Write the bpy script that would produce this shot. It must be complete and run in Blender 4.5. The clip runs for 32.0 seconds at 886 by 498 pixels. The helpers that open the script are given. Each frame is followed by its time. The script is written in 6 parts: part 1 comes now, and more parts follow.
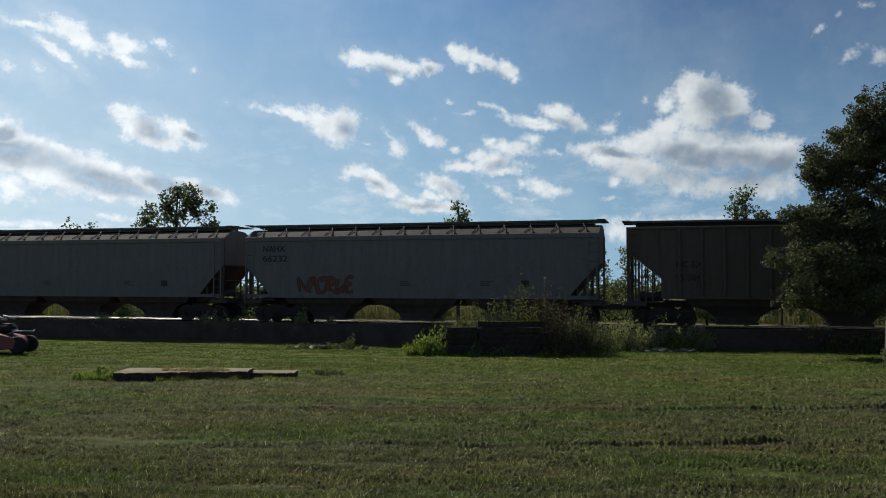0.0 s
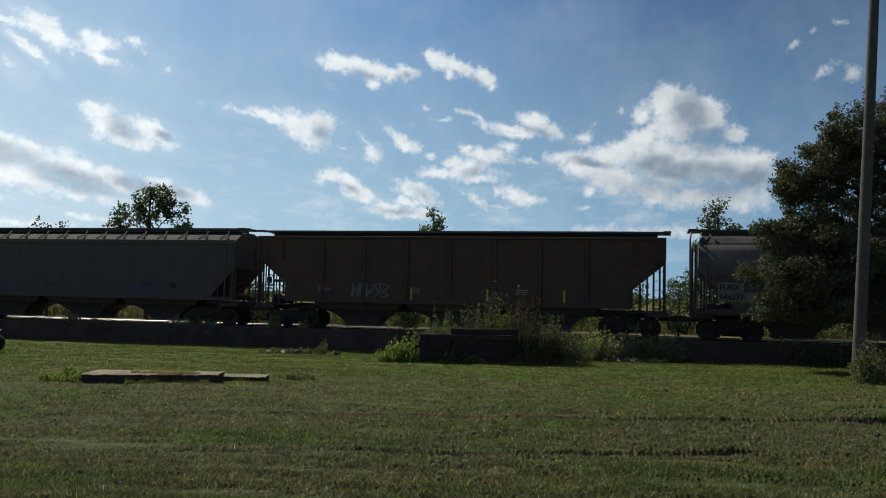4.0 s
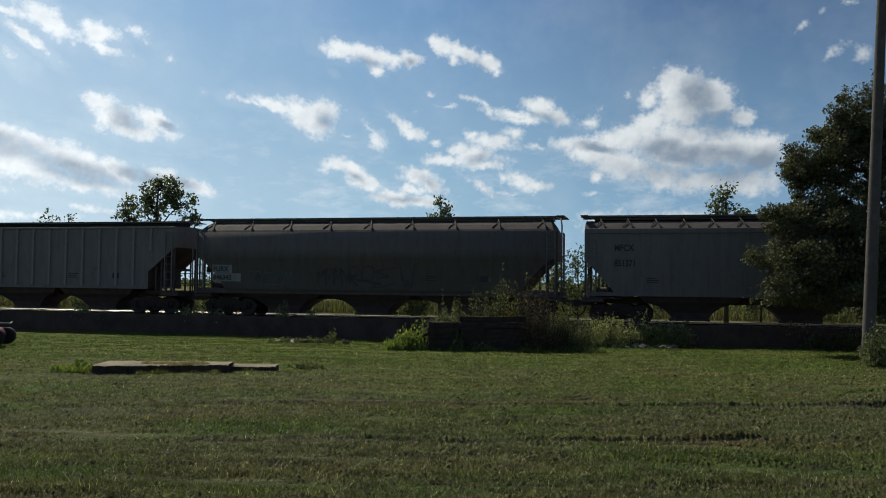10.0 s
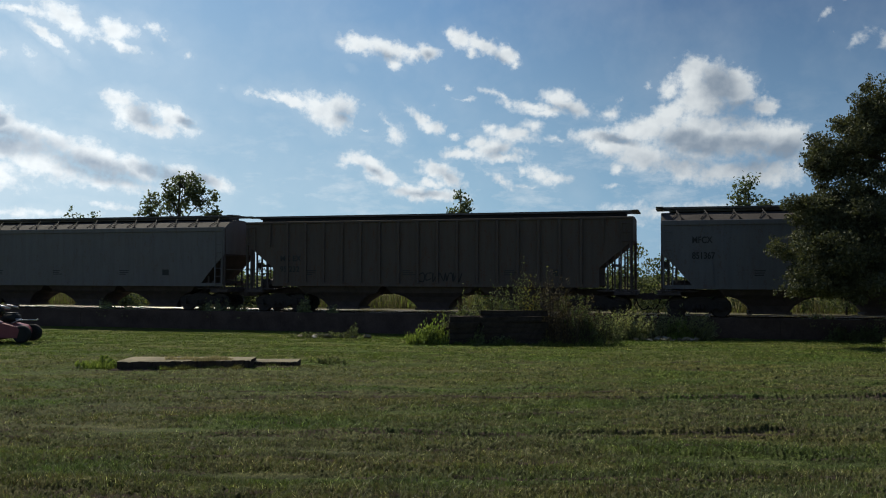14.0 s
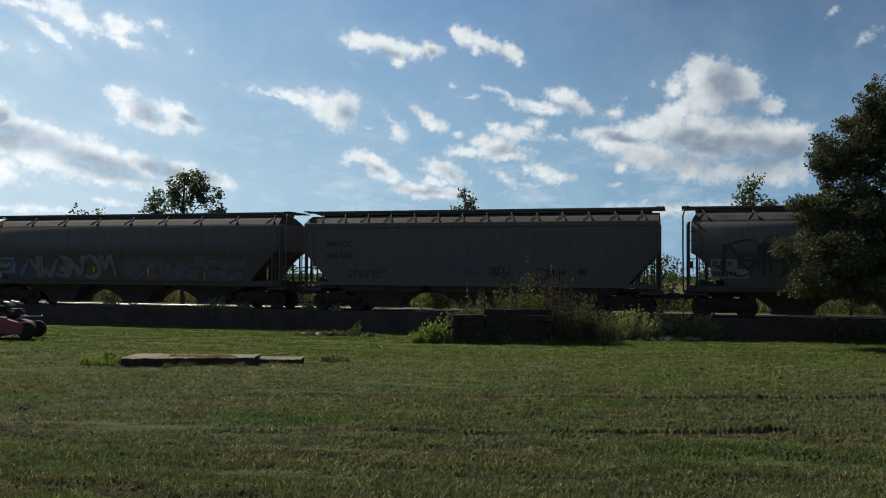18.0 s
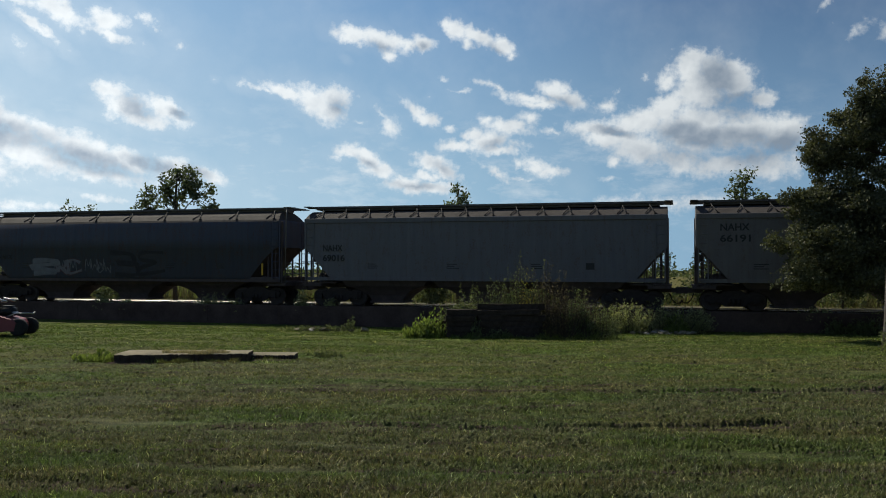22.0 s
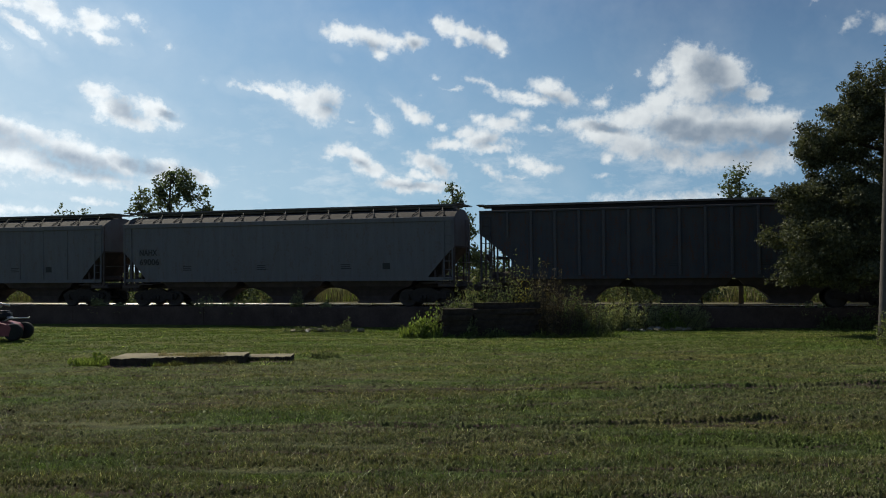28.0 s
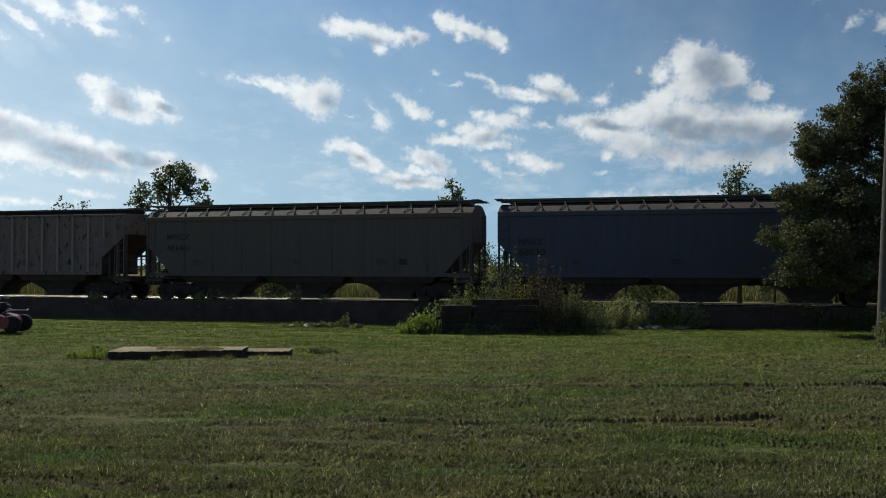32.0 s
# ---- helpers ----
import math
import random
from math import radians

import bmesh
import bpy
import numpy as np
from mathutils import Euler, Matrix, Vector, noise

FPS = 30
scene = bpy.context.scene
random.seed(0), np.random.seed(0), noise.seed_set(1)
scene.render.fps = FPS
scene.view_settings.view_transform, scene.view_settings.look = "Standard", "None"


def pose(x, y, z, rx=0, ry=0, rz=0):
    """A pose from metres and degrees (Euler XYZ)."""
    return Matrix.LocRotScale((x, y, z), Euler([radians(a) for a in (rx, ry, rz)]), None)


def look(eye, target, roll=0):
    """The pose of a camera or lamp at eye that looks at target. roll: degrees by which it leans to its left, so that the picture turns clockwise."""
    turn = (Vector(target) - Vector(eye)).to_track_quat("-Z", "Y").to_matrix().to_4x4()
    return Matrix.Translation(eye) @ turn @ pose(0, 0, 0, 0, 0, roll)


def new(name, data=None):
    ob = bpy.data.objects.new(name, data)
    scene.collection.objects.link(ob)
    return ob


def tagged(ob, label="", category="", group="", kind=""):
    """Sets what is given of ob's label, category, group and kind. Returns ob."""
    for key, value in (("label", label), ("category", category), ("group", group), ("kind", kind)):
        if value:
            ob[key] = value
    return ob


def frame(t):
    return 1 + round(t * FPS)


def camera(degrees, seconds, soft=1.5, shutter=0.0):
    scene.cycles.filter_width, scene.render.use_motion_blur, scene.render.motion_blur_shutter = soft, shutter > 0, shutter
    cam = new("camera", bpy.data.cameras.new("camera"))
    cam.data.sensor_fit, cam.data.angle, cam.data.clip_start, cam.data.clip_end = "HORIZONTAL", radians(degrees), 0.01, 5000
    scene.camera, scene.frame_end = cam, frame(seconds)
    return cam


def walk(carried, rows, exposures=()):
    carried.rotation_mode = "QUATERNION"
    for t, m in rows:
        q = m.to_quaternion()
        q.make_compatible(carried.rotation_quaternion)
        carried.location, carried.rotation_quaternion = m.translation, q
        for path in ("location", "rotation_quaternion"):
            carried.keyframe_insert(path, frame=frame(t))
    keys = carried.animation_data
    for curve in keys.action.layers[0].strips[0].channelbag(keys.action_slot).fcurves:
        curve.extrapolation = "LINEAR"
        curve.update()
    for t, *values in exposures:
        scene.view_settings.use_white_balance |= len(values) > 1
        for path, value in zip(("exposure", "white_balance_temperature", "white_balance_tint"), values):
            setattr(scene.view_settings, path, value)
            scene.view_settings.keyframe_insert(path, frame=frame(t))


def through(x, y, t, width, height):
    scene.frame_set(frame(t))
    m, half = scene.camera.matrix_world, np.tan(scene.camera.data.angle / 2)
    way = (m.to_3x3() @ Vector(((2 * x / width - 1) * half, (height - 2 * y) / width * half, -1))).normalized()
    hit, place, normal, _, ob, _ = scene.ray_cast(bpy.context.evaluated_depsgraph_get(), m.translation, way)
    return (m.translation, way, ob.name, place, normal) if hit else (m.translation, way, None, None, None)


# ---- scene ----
from collections import defaultdict

# camera: held in the hand at one spot, turning slightly
cam = camera(54.0, 32.0, soft=1.05)
# seconds, yaw, pitch, roll
PATH = [
    (0, 0.00, 2.50, -0.13),
    (0.5, -0.23, 2.35, -0.23),
    (1, -0.94, 2.57, -0.73),
    (1.5, -1.72, 3.26, -1.25),
    (2, -2.43, 3.31, -1.51),
    (2.5, -2.67, 3.11, -1.21),
    (3, -2.32, 2.67, -1.15),
    (3.5, -1.64, 2.77, -1.23),
    (5.5, -2.12, 3.40, -0.96),
    (6, -1.51, 3.40, -0.75),
    (6.5, -1.18, 3.62, -0.45),
    (7, -1.42, 3.25, -0.46),
    (7.5, -1.74, 2.75, -0.51),
    (8, -1.57, 2.48, -0.40),
    (8.5, -1.31, 2.35, -0.29),
    (9, -1.02, 2.24, -0.41),
    (9.5, -1.07, 2.28, -0.52),
    (10, -1.19, 2.17, -0.57),
    (10.5, -0.86, 2.06, -0.50),
    (11, -1.03, 1.94, -0.33),
    (11.5, -1.26, 1.95, -0.23),
    (12, -0.99, 2.01, -0.10),
    (12.5, -0.73, 2.33, -0.24),
    (13, -0.32, 2.50, -0.05),
    (13.5, 0.02, 2.17, 0.14),
    (14, 0.17, 1.78, -0.12),
    (14.5, 0.03, 1.84, -0.23),
    (16.5, -0.56, 1.95, -0.37),
    (17, -0.04, 1.76, -0.41),
    (17.5, 0.42, 1.77, -0.53),
    (18, 0.42, 1.68, -0.42),
    (18.5, 0.07, 1.46, -0.39),
    (19, -0.25, 1.25, -0.42),
    (19.5, -0.05, 1.08, -0.32),
    (20, 0.06, 0.93, -0.26),
    (20.5, -0.10, 0.92, -0.23),
    (21, -0.34, 1.04, -0.15),
    (21.5, -0.53, 1.32, -0.05),
    (22, -0.02, 1.35, -0.16),
    (22.5, -0.08, 1.31, 0.03),
    (23, -0.37, 1.43, 0.14),
    (23.5, -0.23, 1.45, 0.20),
    (24, 0.04, 1.49, 0.34),
    (24.5, 0.19, 1.48, 0.60),
    (25, -0.16, 1.34, 0.74),
    (25.5, -0.36, 1.26, 1.21),
    (27.5, -0.04, 1.16, 0.67),
    (28, -0.32, 1.31, 0.55),
    (28.5, -0.44, 1.69, 0.28),
    (29, -0.57, 1.83, -0.13),
    (29.5, -0.95, 1.60, -0.28),
    (30, -1.45, 1.50, -0.15),
    (30.5, -1.62, 1.55, 0.12),
    (31, -1.59, 1.65, 0.32),
    (31.5, -1.10, 1.36, 0.26),
    (32, -0.38, 1.07, -0.01),
]
EYE = 1.6
walk(cam, [(t, pose(0, 0, EYE, 90 + p, r, y)) for t, y, p, r in PATH], exposures=[(0, 0.02, 6100, 8.0), (32, 0.02, 6100, 8.0)])

# world, sun
SUN_AZ, SUN_EL = -34.0, 45.0  # degrees: left of straight ahead, above the horizon
world = bpy.data.worlds.new("sky")
scene.world = world
world.use_nodes = True
wt = world.node_tree
sky = wt.nodes.new("ShaderNodeTexSky")
sky.sky_type = "NISHITA"
sky.sun_disc = False
sky.sun_elevation = radians(SUN_EL)
sky.sun_rotation = radians(SUN_AZ)
sky.air_density, sky.dust_density, sky.ozone_density = 1.0, 0.7, 2.2
wt.nodes["Background"].inputs["Strength"].default_value = 0.064
wt.links.new(sky.outputs[0], wt.nodes["Background"].inputs["Color"])
sun = new("sun", bpy.data.lights.new("sun", "SUN"))
sun.data.energy, sun.data.angle, sun.data.color = 4.6, radians(0.6), (1.0, 0.90, 0.70)
sa, se = radians(SUN_AZ), radians(SUN_EL)
SUN_DIR = Vector((math.sin(sa) * math.cos(se), math.cos(sa) * math.cos(se), math.sin(se)))
sun.matrix_world = look(SUN_DIR * 100, (0, 0, 0))


# ---- materials ----
class Nodes:
    """A material's node tree with short ways to add to it."""

    def __init__(self, name):
        self.m = bpy.data.materials.new(name)
        self.m.use_nodes = True
        self.t = self.m.node_tree
        self.b = self.t.nodes["Principled BSDF"]
        self.out = self.t.nodes["Material Output"]

    def add(self, kind):
        return self.t.nodes.new(kind)

    def link(self, a, b):
        self.t.links.new(a, b)

    def coords(self, scale=(1, 1, 1), which="Object"):
        c, m = self.add("ShaderNodeTexCoord"), self.add("ShaderNodeMapping")
        m.inputs["Scale"].default_value = scale
        self.link(c.outputs[which], m.inputs["Vector"])
        return m.outputs[0]

    def patchy(self, col):
        """Worn brown patches, lush mown stripes; darker near the camera, lighter and yellow-green towards the wall."""
        worn = self.ramp(self.noise(0.55, 6, 0.68, self.coords((0.35, 1.0, 1.0))), [(0.44, (0, 0, 0)), (0.62, (1, 1, 1))])
        col = self.mix(worn, col, self.mix(1.0, col, (1.13, 1.02, 0.92), "MULTIPLY"))
        lush = self.ramp(self.noise(0.5, 6, 0.68, self.coords((0.45, 1.2, 1.0))), [(0.46, (0, 0, 0)), (0.62, (1, 1, 1))])
        col = self.mix(self.math("MULTIPLY", lush, 0.62), col, self.mix(1.0, col, (0.58, 1.0, 0.40), "MULTIPLY"))
        tufts = self.ramp(self.noise(2.6, 6, 0.7, self.coords((0.8, 2.2, 1.0))), [(0.36, (0.52, 0.52, 0.50)), (0.5, (0.97, 0.98, 0.95)), (0.66, (1.38, 1.36, 1.22))])
        col = self.mix(1.0, col, tufts, "MULTIPLY")
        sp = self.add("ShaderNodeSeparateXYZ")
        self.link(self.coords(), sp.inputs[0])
        # darker up to 13 m away, blending to lighter yellow-green by 29 m
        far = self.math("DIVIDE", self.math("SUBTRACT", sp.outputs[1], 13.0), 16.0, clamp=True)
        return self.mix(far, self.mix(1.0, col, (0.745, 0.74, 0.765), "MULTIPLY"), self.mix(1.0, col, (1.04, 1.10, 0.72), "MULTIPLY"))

    def coords_of(self, v, scale):
        m = self.add("ShaderNodeMapping")
        m.inputs["Scale"].default_value = scale
        self.link(v, m.inputs["Vector"])
        return m.outputs[0]

    def noise(self, scale, detail=4.0, rough=0.55, vec=None):
        n = self.add("ShaderNodeTexNoise")
        n.inputs["Scale"].default_value, n.inputs["Detail"].default_value, n.inputs["Roughness"].default_value = scale, detail, rough
        if vec:
            self.link(vec, n.inputs["Vector"])
        return n.outputs[0]

    def ramp(self, fac, stops):
        r = self.add("ShaderNodeValToRGB")
        e = r.color_ramp.elements
        while len(e) < len(stops):
            e.new(0.5)
        for el, (p, c) in zip(e, stops):
            el.position, el.color = p, (*c, 1) if len(c) == 3 else c
        self.link(fac, r.inputs[0])
        return r.outputs[0]

    def mix(self, fac, a, b, blend="MIX"):
        n = self.add("ShaderNodeMix")
        n.data_type, n.blend_type = "RGBA", blend
        for s, v in ((n.inputs[0], fac), (n.inputs[6], a), (n.inputs[7], b)):
            if hasattr(v, "is_linked"):
                self.link(v, s)
            else:
                s.default_value = v if not isinstance(v, tuple) else (*v, 1)
        return n.outputs[2]

    def math(self, op, *vals, clamp=False):
        n = self.add("ShaderNodeMath")
        n.operation, n.use_clamp = op, clamp
        for s, v in zip(n.inputs, vals):
            if hasattr(v, "is_linked"):
                self.link(v, s)
            else:
                s.default_value = v
        return n.outputs[0]

    def bump(self, height, strength=0.3, dist=0.01):
        n = self.add("ShaderNodeBump")
        n.inputs["Strength"].default_value, n.inputs["Distance"].default_value = strength, dist
        self.link(height, n.inputs["Height"])
        self.link(n.outputs[0], self.b.inputs["Normal"])

    def done(self, color=None, rough=0.7, metal=0.0, spec=None):
        if color is not None:
            s = self.b.inputs["Base Color"]
            if hasattr(color, "is_linked"):
                self.link(color, s)
            else:
                s.default_value = (*color, 1)
        s = self.b.inputs["Roughness"]
        if hasattr(rough, "is_linked"):
            self.link(rough, s)
        else:
            s.default_value = rough
        self.b.inputs["Metallic"].default_value = metal
        if spec is not None:
            self.b.inputs["Specular IOR Level"].default_value = spec
        return self.m


def dim(c, k):
    return tuple(v * k for v in c)


def plain(name, c, rough=0.7, metal=0.0, var=0.35, scale=3.0, bump=0.15, spec=0.2):
    n = Nodes(name)
    v = n.coords()
    a, b = n.noise(scale, 5, 0.6, v), n.noise(scale * 14, 3, 0.6, v)
    col = n.ramp(a, [(0.3, dim(c, 1 - var)), (0.7, dim(c, 1 + var * 0.6))])
    col = n.mix(0.35, col, n.ramp(b, [(0.3, dim(c, 0.6)), (0.7, dim(c, 1.3))]))
    n.bump(b, bump, 0.01)
    return n.done(col, rough, metal, spec)


def car_paint(name, c, rust=0.3, rough=0.75, flakes=False):
    """Weathered railcar paint: vertical streaks of dirt and patches of rust."""
    n = Nodes(name)
    c = (c[0] * 1.08, c[1] * 0.975, c[2] * 0.935)
    v = n.coords()
    streak = n.noise(2.2, 4, 0.6, n.coords((3.0, 1.0, 0.16)))
    patch = n.noise(0.9, 5, 0.62, v)
    grain = n.noise(16, 3, 0.6, v)
    col = n.ramp(streak, [(0.28, dim(c, 0.86)), (0.62, c), (0.85, dim(c, 1.06))])
    grime = n.math("MULTIPLY", n.ramp(patch, [(0.4, (0, 0, 0)), (0.72, (1, 1, 1))]), 0.55)
    col = n.mix(grime, col, tuple(0.6 * a + 0.25 * b for a, b in zip(c, (0.19, 0.155, 0.125))))
    spots = n.ramp(n.math("MULTIPLY", grain, n.noise(2.6, 4, 0.6, n.coords((2.0, 1.0, 0.5)))), [(0.30 - 0.06 * rust, (0, 0, 0)), (0.36, (1, 1, 1))])
    col = n.mix(n.math("MULTIPLY", spots, rust), col, (0.11, 0.045, 0.022))
    if flakes:
        # tall flakes where the paint has come away down to dark rust
        bare = n.ramp(n.noise(3.4, 4, 0.6, n.coords((1.7, 1.0, 0.6))), [(0.60, (0, 0, 0)), (0.63, (1, 1, 1))])
        col = n.mix(n.math("MULTIPLY", bare, 0.9), col, (0.035, 0.028, 0.028))
        stain = n.ramp(n.noise(1.1, 4, 0.6, n.coords((1.5, 1.0, 0.35))), [(0.5, (0, 0, 0)), (0.7, (1, 1, 1))])
        col = n.mix(n.math("MULTIPLY", stain, 0.5), col, (0.10, 0.082, 0.08))
    n.bump(n.noise(5, 3, 0.5, v), 0.06, 0.02)
    return n.done(col, rough, 0.0, 0.08)


def foliage(name, dark, light, gloss=0.45, through=0.35, spec=0.12, flash=None, patchy=False):
    n = Nodes(name)
    g = n.add("ShaderNodeNewGeometry")
    col = n.ramp(g.outputs["Random Per Island"], [(0.0, dark), (0.8, light), (0.93 if flash else 0.945, dim(light, 1.15)), (0.985 if flash else 1.0, flash or dim(light, 1.3))])
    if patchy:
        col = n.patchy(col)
    n.done(col, gloss, 0, spec)
    tr = n.add("ShaderNodeBsdfTranslucent")
    n.link(n.mix(1.0, col, (1.15, 1.2, 0.65), "MULTIPLY"), tr.inputs["Color"])
    mx = n.add("ShaderNodeMixShader")
    mx.inputs[0].default_value = through
    n.link(n.b.outputs[0], mx.inputs[1])
    n.link(tr.outputs[0], mx.inputs[2])
    n.link(mx.outputs[0], n.out.inputs["Surface"])
    return n.m


BRACE = plain("dark_roof_brace", (0.035, 0.033, 0.034), 0.8)
RUST_DARK = plain("rusted_slope_sheet", (0.085, 0.062, 0.056), 0.85, 0, 0.5, 1.2)
STEEL_DARK = plain("underframe_steel", (0.095, 0.074, 0.072), 0.75, 0.1)
RAIL_RUST = plain("rusty_rail_side", (0.085, 0.06, 0.048), 0.85, 0, 0.4, 5)
RAIL_HEAD = plain("bright_rail_head", (0.09, 0.085, 0.08), 0.42, 1.0, 0.2, 6, 0.01)
STEEL_RAIL = plain("rail_steel", (0.30, 0.28, 0.25), 0.45, 1.0, 0.2, 6, 0.02)
WHEEL = plain("wheel_steel", (0.075, 0.062, 0.058), 0.75, 0.1)
TRUCK_IRON = plain("oily_truck_iron", (0.050, 0.042, 0.040), 0.85, 0, 0.4, 4, 0.2, 0.05)
GALV = plain("running_board_steel", (0.13, 0.12, 0.11), 0.6, 0.3)
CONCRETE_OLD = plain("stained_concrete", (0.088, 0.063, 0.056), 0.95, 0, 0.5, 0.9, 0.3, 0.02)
CONCRETE = plain("slab_concrete", (0.25, 0.218, 0.155), 0.95, 0, 0.5, 2.0, 0.5, 0.05)
EARTH = plain("dark_packed_earth", (0.066, 0.052, 0.043), 0.95, 0, 0.5, 6, 0.8, 0.02)
GRAVEL = plain("pale_gravel_yard", (0.125, 0.112, 0.072), 0.95, 0, 0.4, 0.8, 0.6, 0.03)
BALLAST = plain("ballast_stone", (0.12, 0.107, 0.088), 0.95, 0, 0.5, 9, 0.8, 0.02)
TIE = plain("creosote_timber", (0.045, 0.036, 0.031), 0.9, 0, 0.6, 5, 0.6, 0.05)
POLE = plain("weathered_pole_wood", (0.105, 0.093, 0.085), 0.9, 0, 0.4, 4, 0.5)
BARK = plain("bark", (0.075, 0.062, 0.05), 0.95, 0, 0.4, 7, 0.8)
RUBBER = plain("rubber", (0.025, 0.025, 0.026), 0.85)
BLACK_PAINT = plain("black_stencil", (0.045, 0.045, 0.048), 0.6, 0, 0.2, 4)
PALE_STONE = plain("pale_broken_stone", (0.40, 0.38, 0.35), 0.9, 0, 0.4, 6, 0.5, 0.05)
PLATE = plain("pale_stencil_panel", (0.24, 0.24, 0.235), 0.7, 0, 0.25, 4)
YELLOW = plain("yellow_reflective_tape", (0.62, 0.36, 0.04), 0.45, 0, 0.2, 5)
HOSE = RUBBER
# roof colour kept dark to offset the sun and sky falling on it
ROOF = plain("dimmed_car_roof", (0.074, 0.065, 0.062), 0.8, 0, 0.5, 1.5, 0.1, 0.08)


# ---- mesh helpers ----
def part(name, bm, material, parent=None, label=""):
    """Links a bmesh as one mesh object under a thing or a part."""
    me = bpy.data.meshes.new(name)
    bm.to_mesh(me)
    bm.free()
    return hang(name, me, material, parent, label)


def hang(name, me, material, parent=None, label=""):
    if material and not me.materials:
        me.materials.append(material)
    ob = new(name, me)
    ob.parent = parent
    if label:
        ob["label"] = label
    return ob


def box(bm, x, y, z, sx, sy, sz, m=None):
    """A box by its centre and sizes."""
    vs = [bm.verts.new((x + sx * i / 2, y + sy * j / 2, z + sz * k / 2)) for i in (-1, 1) for j in (-1, 1) for k in (-1, 1)]
    if m:
        for v in vs:
            v.co = m @ v.co
    for f in ((0, 1, 3, 2), (4, 6, 7, 5), (0, 4, 5, 1), (2, 3, 7, 6), (0, 2, 6, 4), (1, 5, 7, 3)):
        bm.faces.new([vs[i] for i in f])
    return vs


def bbox_part(name, material, parent, x, y, z, sx, sy, sz, bevel=0.0, label=""):
    bm = bmesh.new()
    box(bm, x, y, z, sx, sy, sz)
    if bevel:
        bmesh.ops.bevel(bm, geom=bm.edges[:], offset=bevel, segments=1, affect="EDGES")
    return part(name, bm, material, parent, label)


def tube(bm, pts, radii, n=8, cap=True):
    """A tapered tube along points."""
    pts = [Vector(p) for p in pts]
    if not isinstance(radii, (list, tuple)):
        radii = [radii] * len(pts)
    rings = []
    for i, p in enumerate(pts):
        d = (pts[min(i + 1, len(pts) - 1)] - pts[max(i - 1, 0)]).normalized()
        u = d.orthogonal().normalized() if abs(d.z) > 0.99 else d.cross(Vector((0, 0, 1))).normalized()
        w = d.cross(u)
        rings.append([bm.verts.new(p + radii[i] * (math.cos(a) * u + math.sin(a) * w)) for a in (2 * math.pi * k / n for k in range(n))])
    for a, b in zip(rings, rings[1:]):
        for k in range(n):
            bm.faces.new((a[k], a[(k + 1) % n], b[(k + 1) % n], b[k])).smooth = True
    if cap:
        bm.faces.new(rings[0][::-1])
        bm.faces.new(rings[-1])


def raw_mesh(name, verts, faces):
    """A mesh of triangles or quads from numpy arrays."""
    me = bpy.data.meshes.new(name)
    k = faces.shape[1]
    me.vertices.add(len(verts))
    me.vertices.foreach_set("co", np.ascontiguousarray(verts, np.float32).ravel())
    me.loops.add(faces.size)
    me.loops.foreach_set("vertex_index", np.ascontiguousarray(faces, np.int32).ravel())
    me.polygons.add(len(faces))
    me.polygons.foreach_set("loop_start", np.arange(0, faces.size, k, dtype=np.int32))
    me.update(calc_edges=True)
    me.validate()
    return me


def thing(name, m=None, label="", category="", group="", kind=""):
    ob = new(name)
    if m is not None:
        ob.matrix_world = m
    return tagged(ob, label, category, group, kind)


# ---- the ground, the track and its wall ----
SLOPE = -0.0253  # the lawn falls away from the camera towards the track


def relief(x, y):
    """The lawn's gentle lumps, in metres."""
    return 0.026 * np.sin(x * 0.9 + 1.2 * np.sin(y * 0.5)) * np.sin(y * 1.1 + np.sin(x * 0.6)) + 0.018 * np.sin(x * 2.3 + y * 0.7) * np.sin(y * 2.9 - x * 0.4) + 0.010 * np.sin(y * 4.6 + 1.5 * np.sin(x * 0.5) + 0.6 * np.sin(x * 1.9))


def ground_z(x, y):
    """The lawn's plane, rising a little along the wall towards the mower."""
    near_wall = np.clip((np.asarray(y) - 24.0) / 10.0, 0.0, 1.0)
    return SLOPE * y + 0.010 * np.clip(-np.asarray(x) - 1.0, 0.0, 16.0) * near_wall


# the track runs from far left to near right; in its frame x is along it, y away from the lawn, z = 0 on the rail
TRACK_TURN = -15.24
TRACK = pose(0.342, 40.42, -0.11, 0, 0, TRACK_TURN)
WALL_Y = -2.35  # face of the retaining wall
SPEED, GAIN = 13.190, 0.0051  # metres a second at the start, and what it gains: speed * t + gain * t * t


def on_track(x, y, z=0.0):
    return TRACK @ Vector((x, y, z))


def field_material():
    n = Nodes("dry_field")
    v = n.coords()
    col = n.ramp(n.noise(0.06, 5, 0.6, v), [(0.3, (0.08, 0.08, 0.026)), (0.6, (0.13, 0.115, 0.045)), (0.8, (0.06, 0.075, 0.02))])
    col = n.mix(0.4, col, n.ramp(n.noise(3, 5, 0.7, v), [(0.3, (0.04, 0.04, 0.014)), (0.7, (0.16, 0.145, 0.06))]))
    n.bump(n.noise(3, 5, 0.7, v), 0.6, 0.2)
    return n.done(col, 0.95, 0.0, 0.02)


def turf_material():
    n = Nodes("matted_turf")
    v = n.coords()
    speck = n.noise(48, 4, 0.75, v)
    col = n.ramp(speck, [(0.37, (0.010, 0.012, 0.006)), (0.48, (0.056, 0.066, 0.027)), (0.56, (0.10, 0.114, 0.046)), (0.65, (0.36, 0.33, 0.195))])
    col = n.mix(0.35, col, n.ramp(n.noise(6, 4, 0.65, v), [(0.35, (0.03, 0.034, 0.014)), (0.65, (0.10, 0.10, 0.042))]))
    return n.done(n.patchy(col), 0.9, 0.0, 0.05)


FIELD, TURF = field_material(), turf_material()


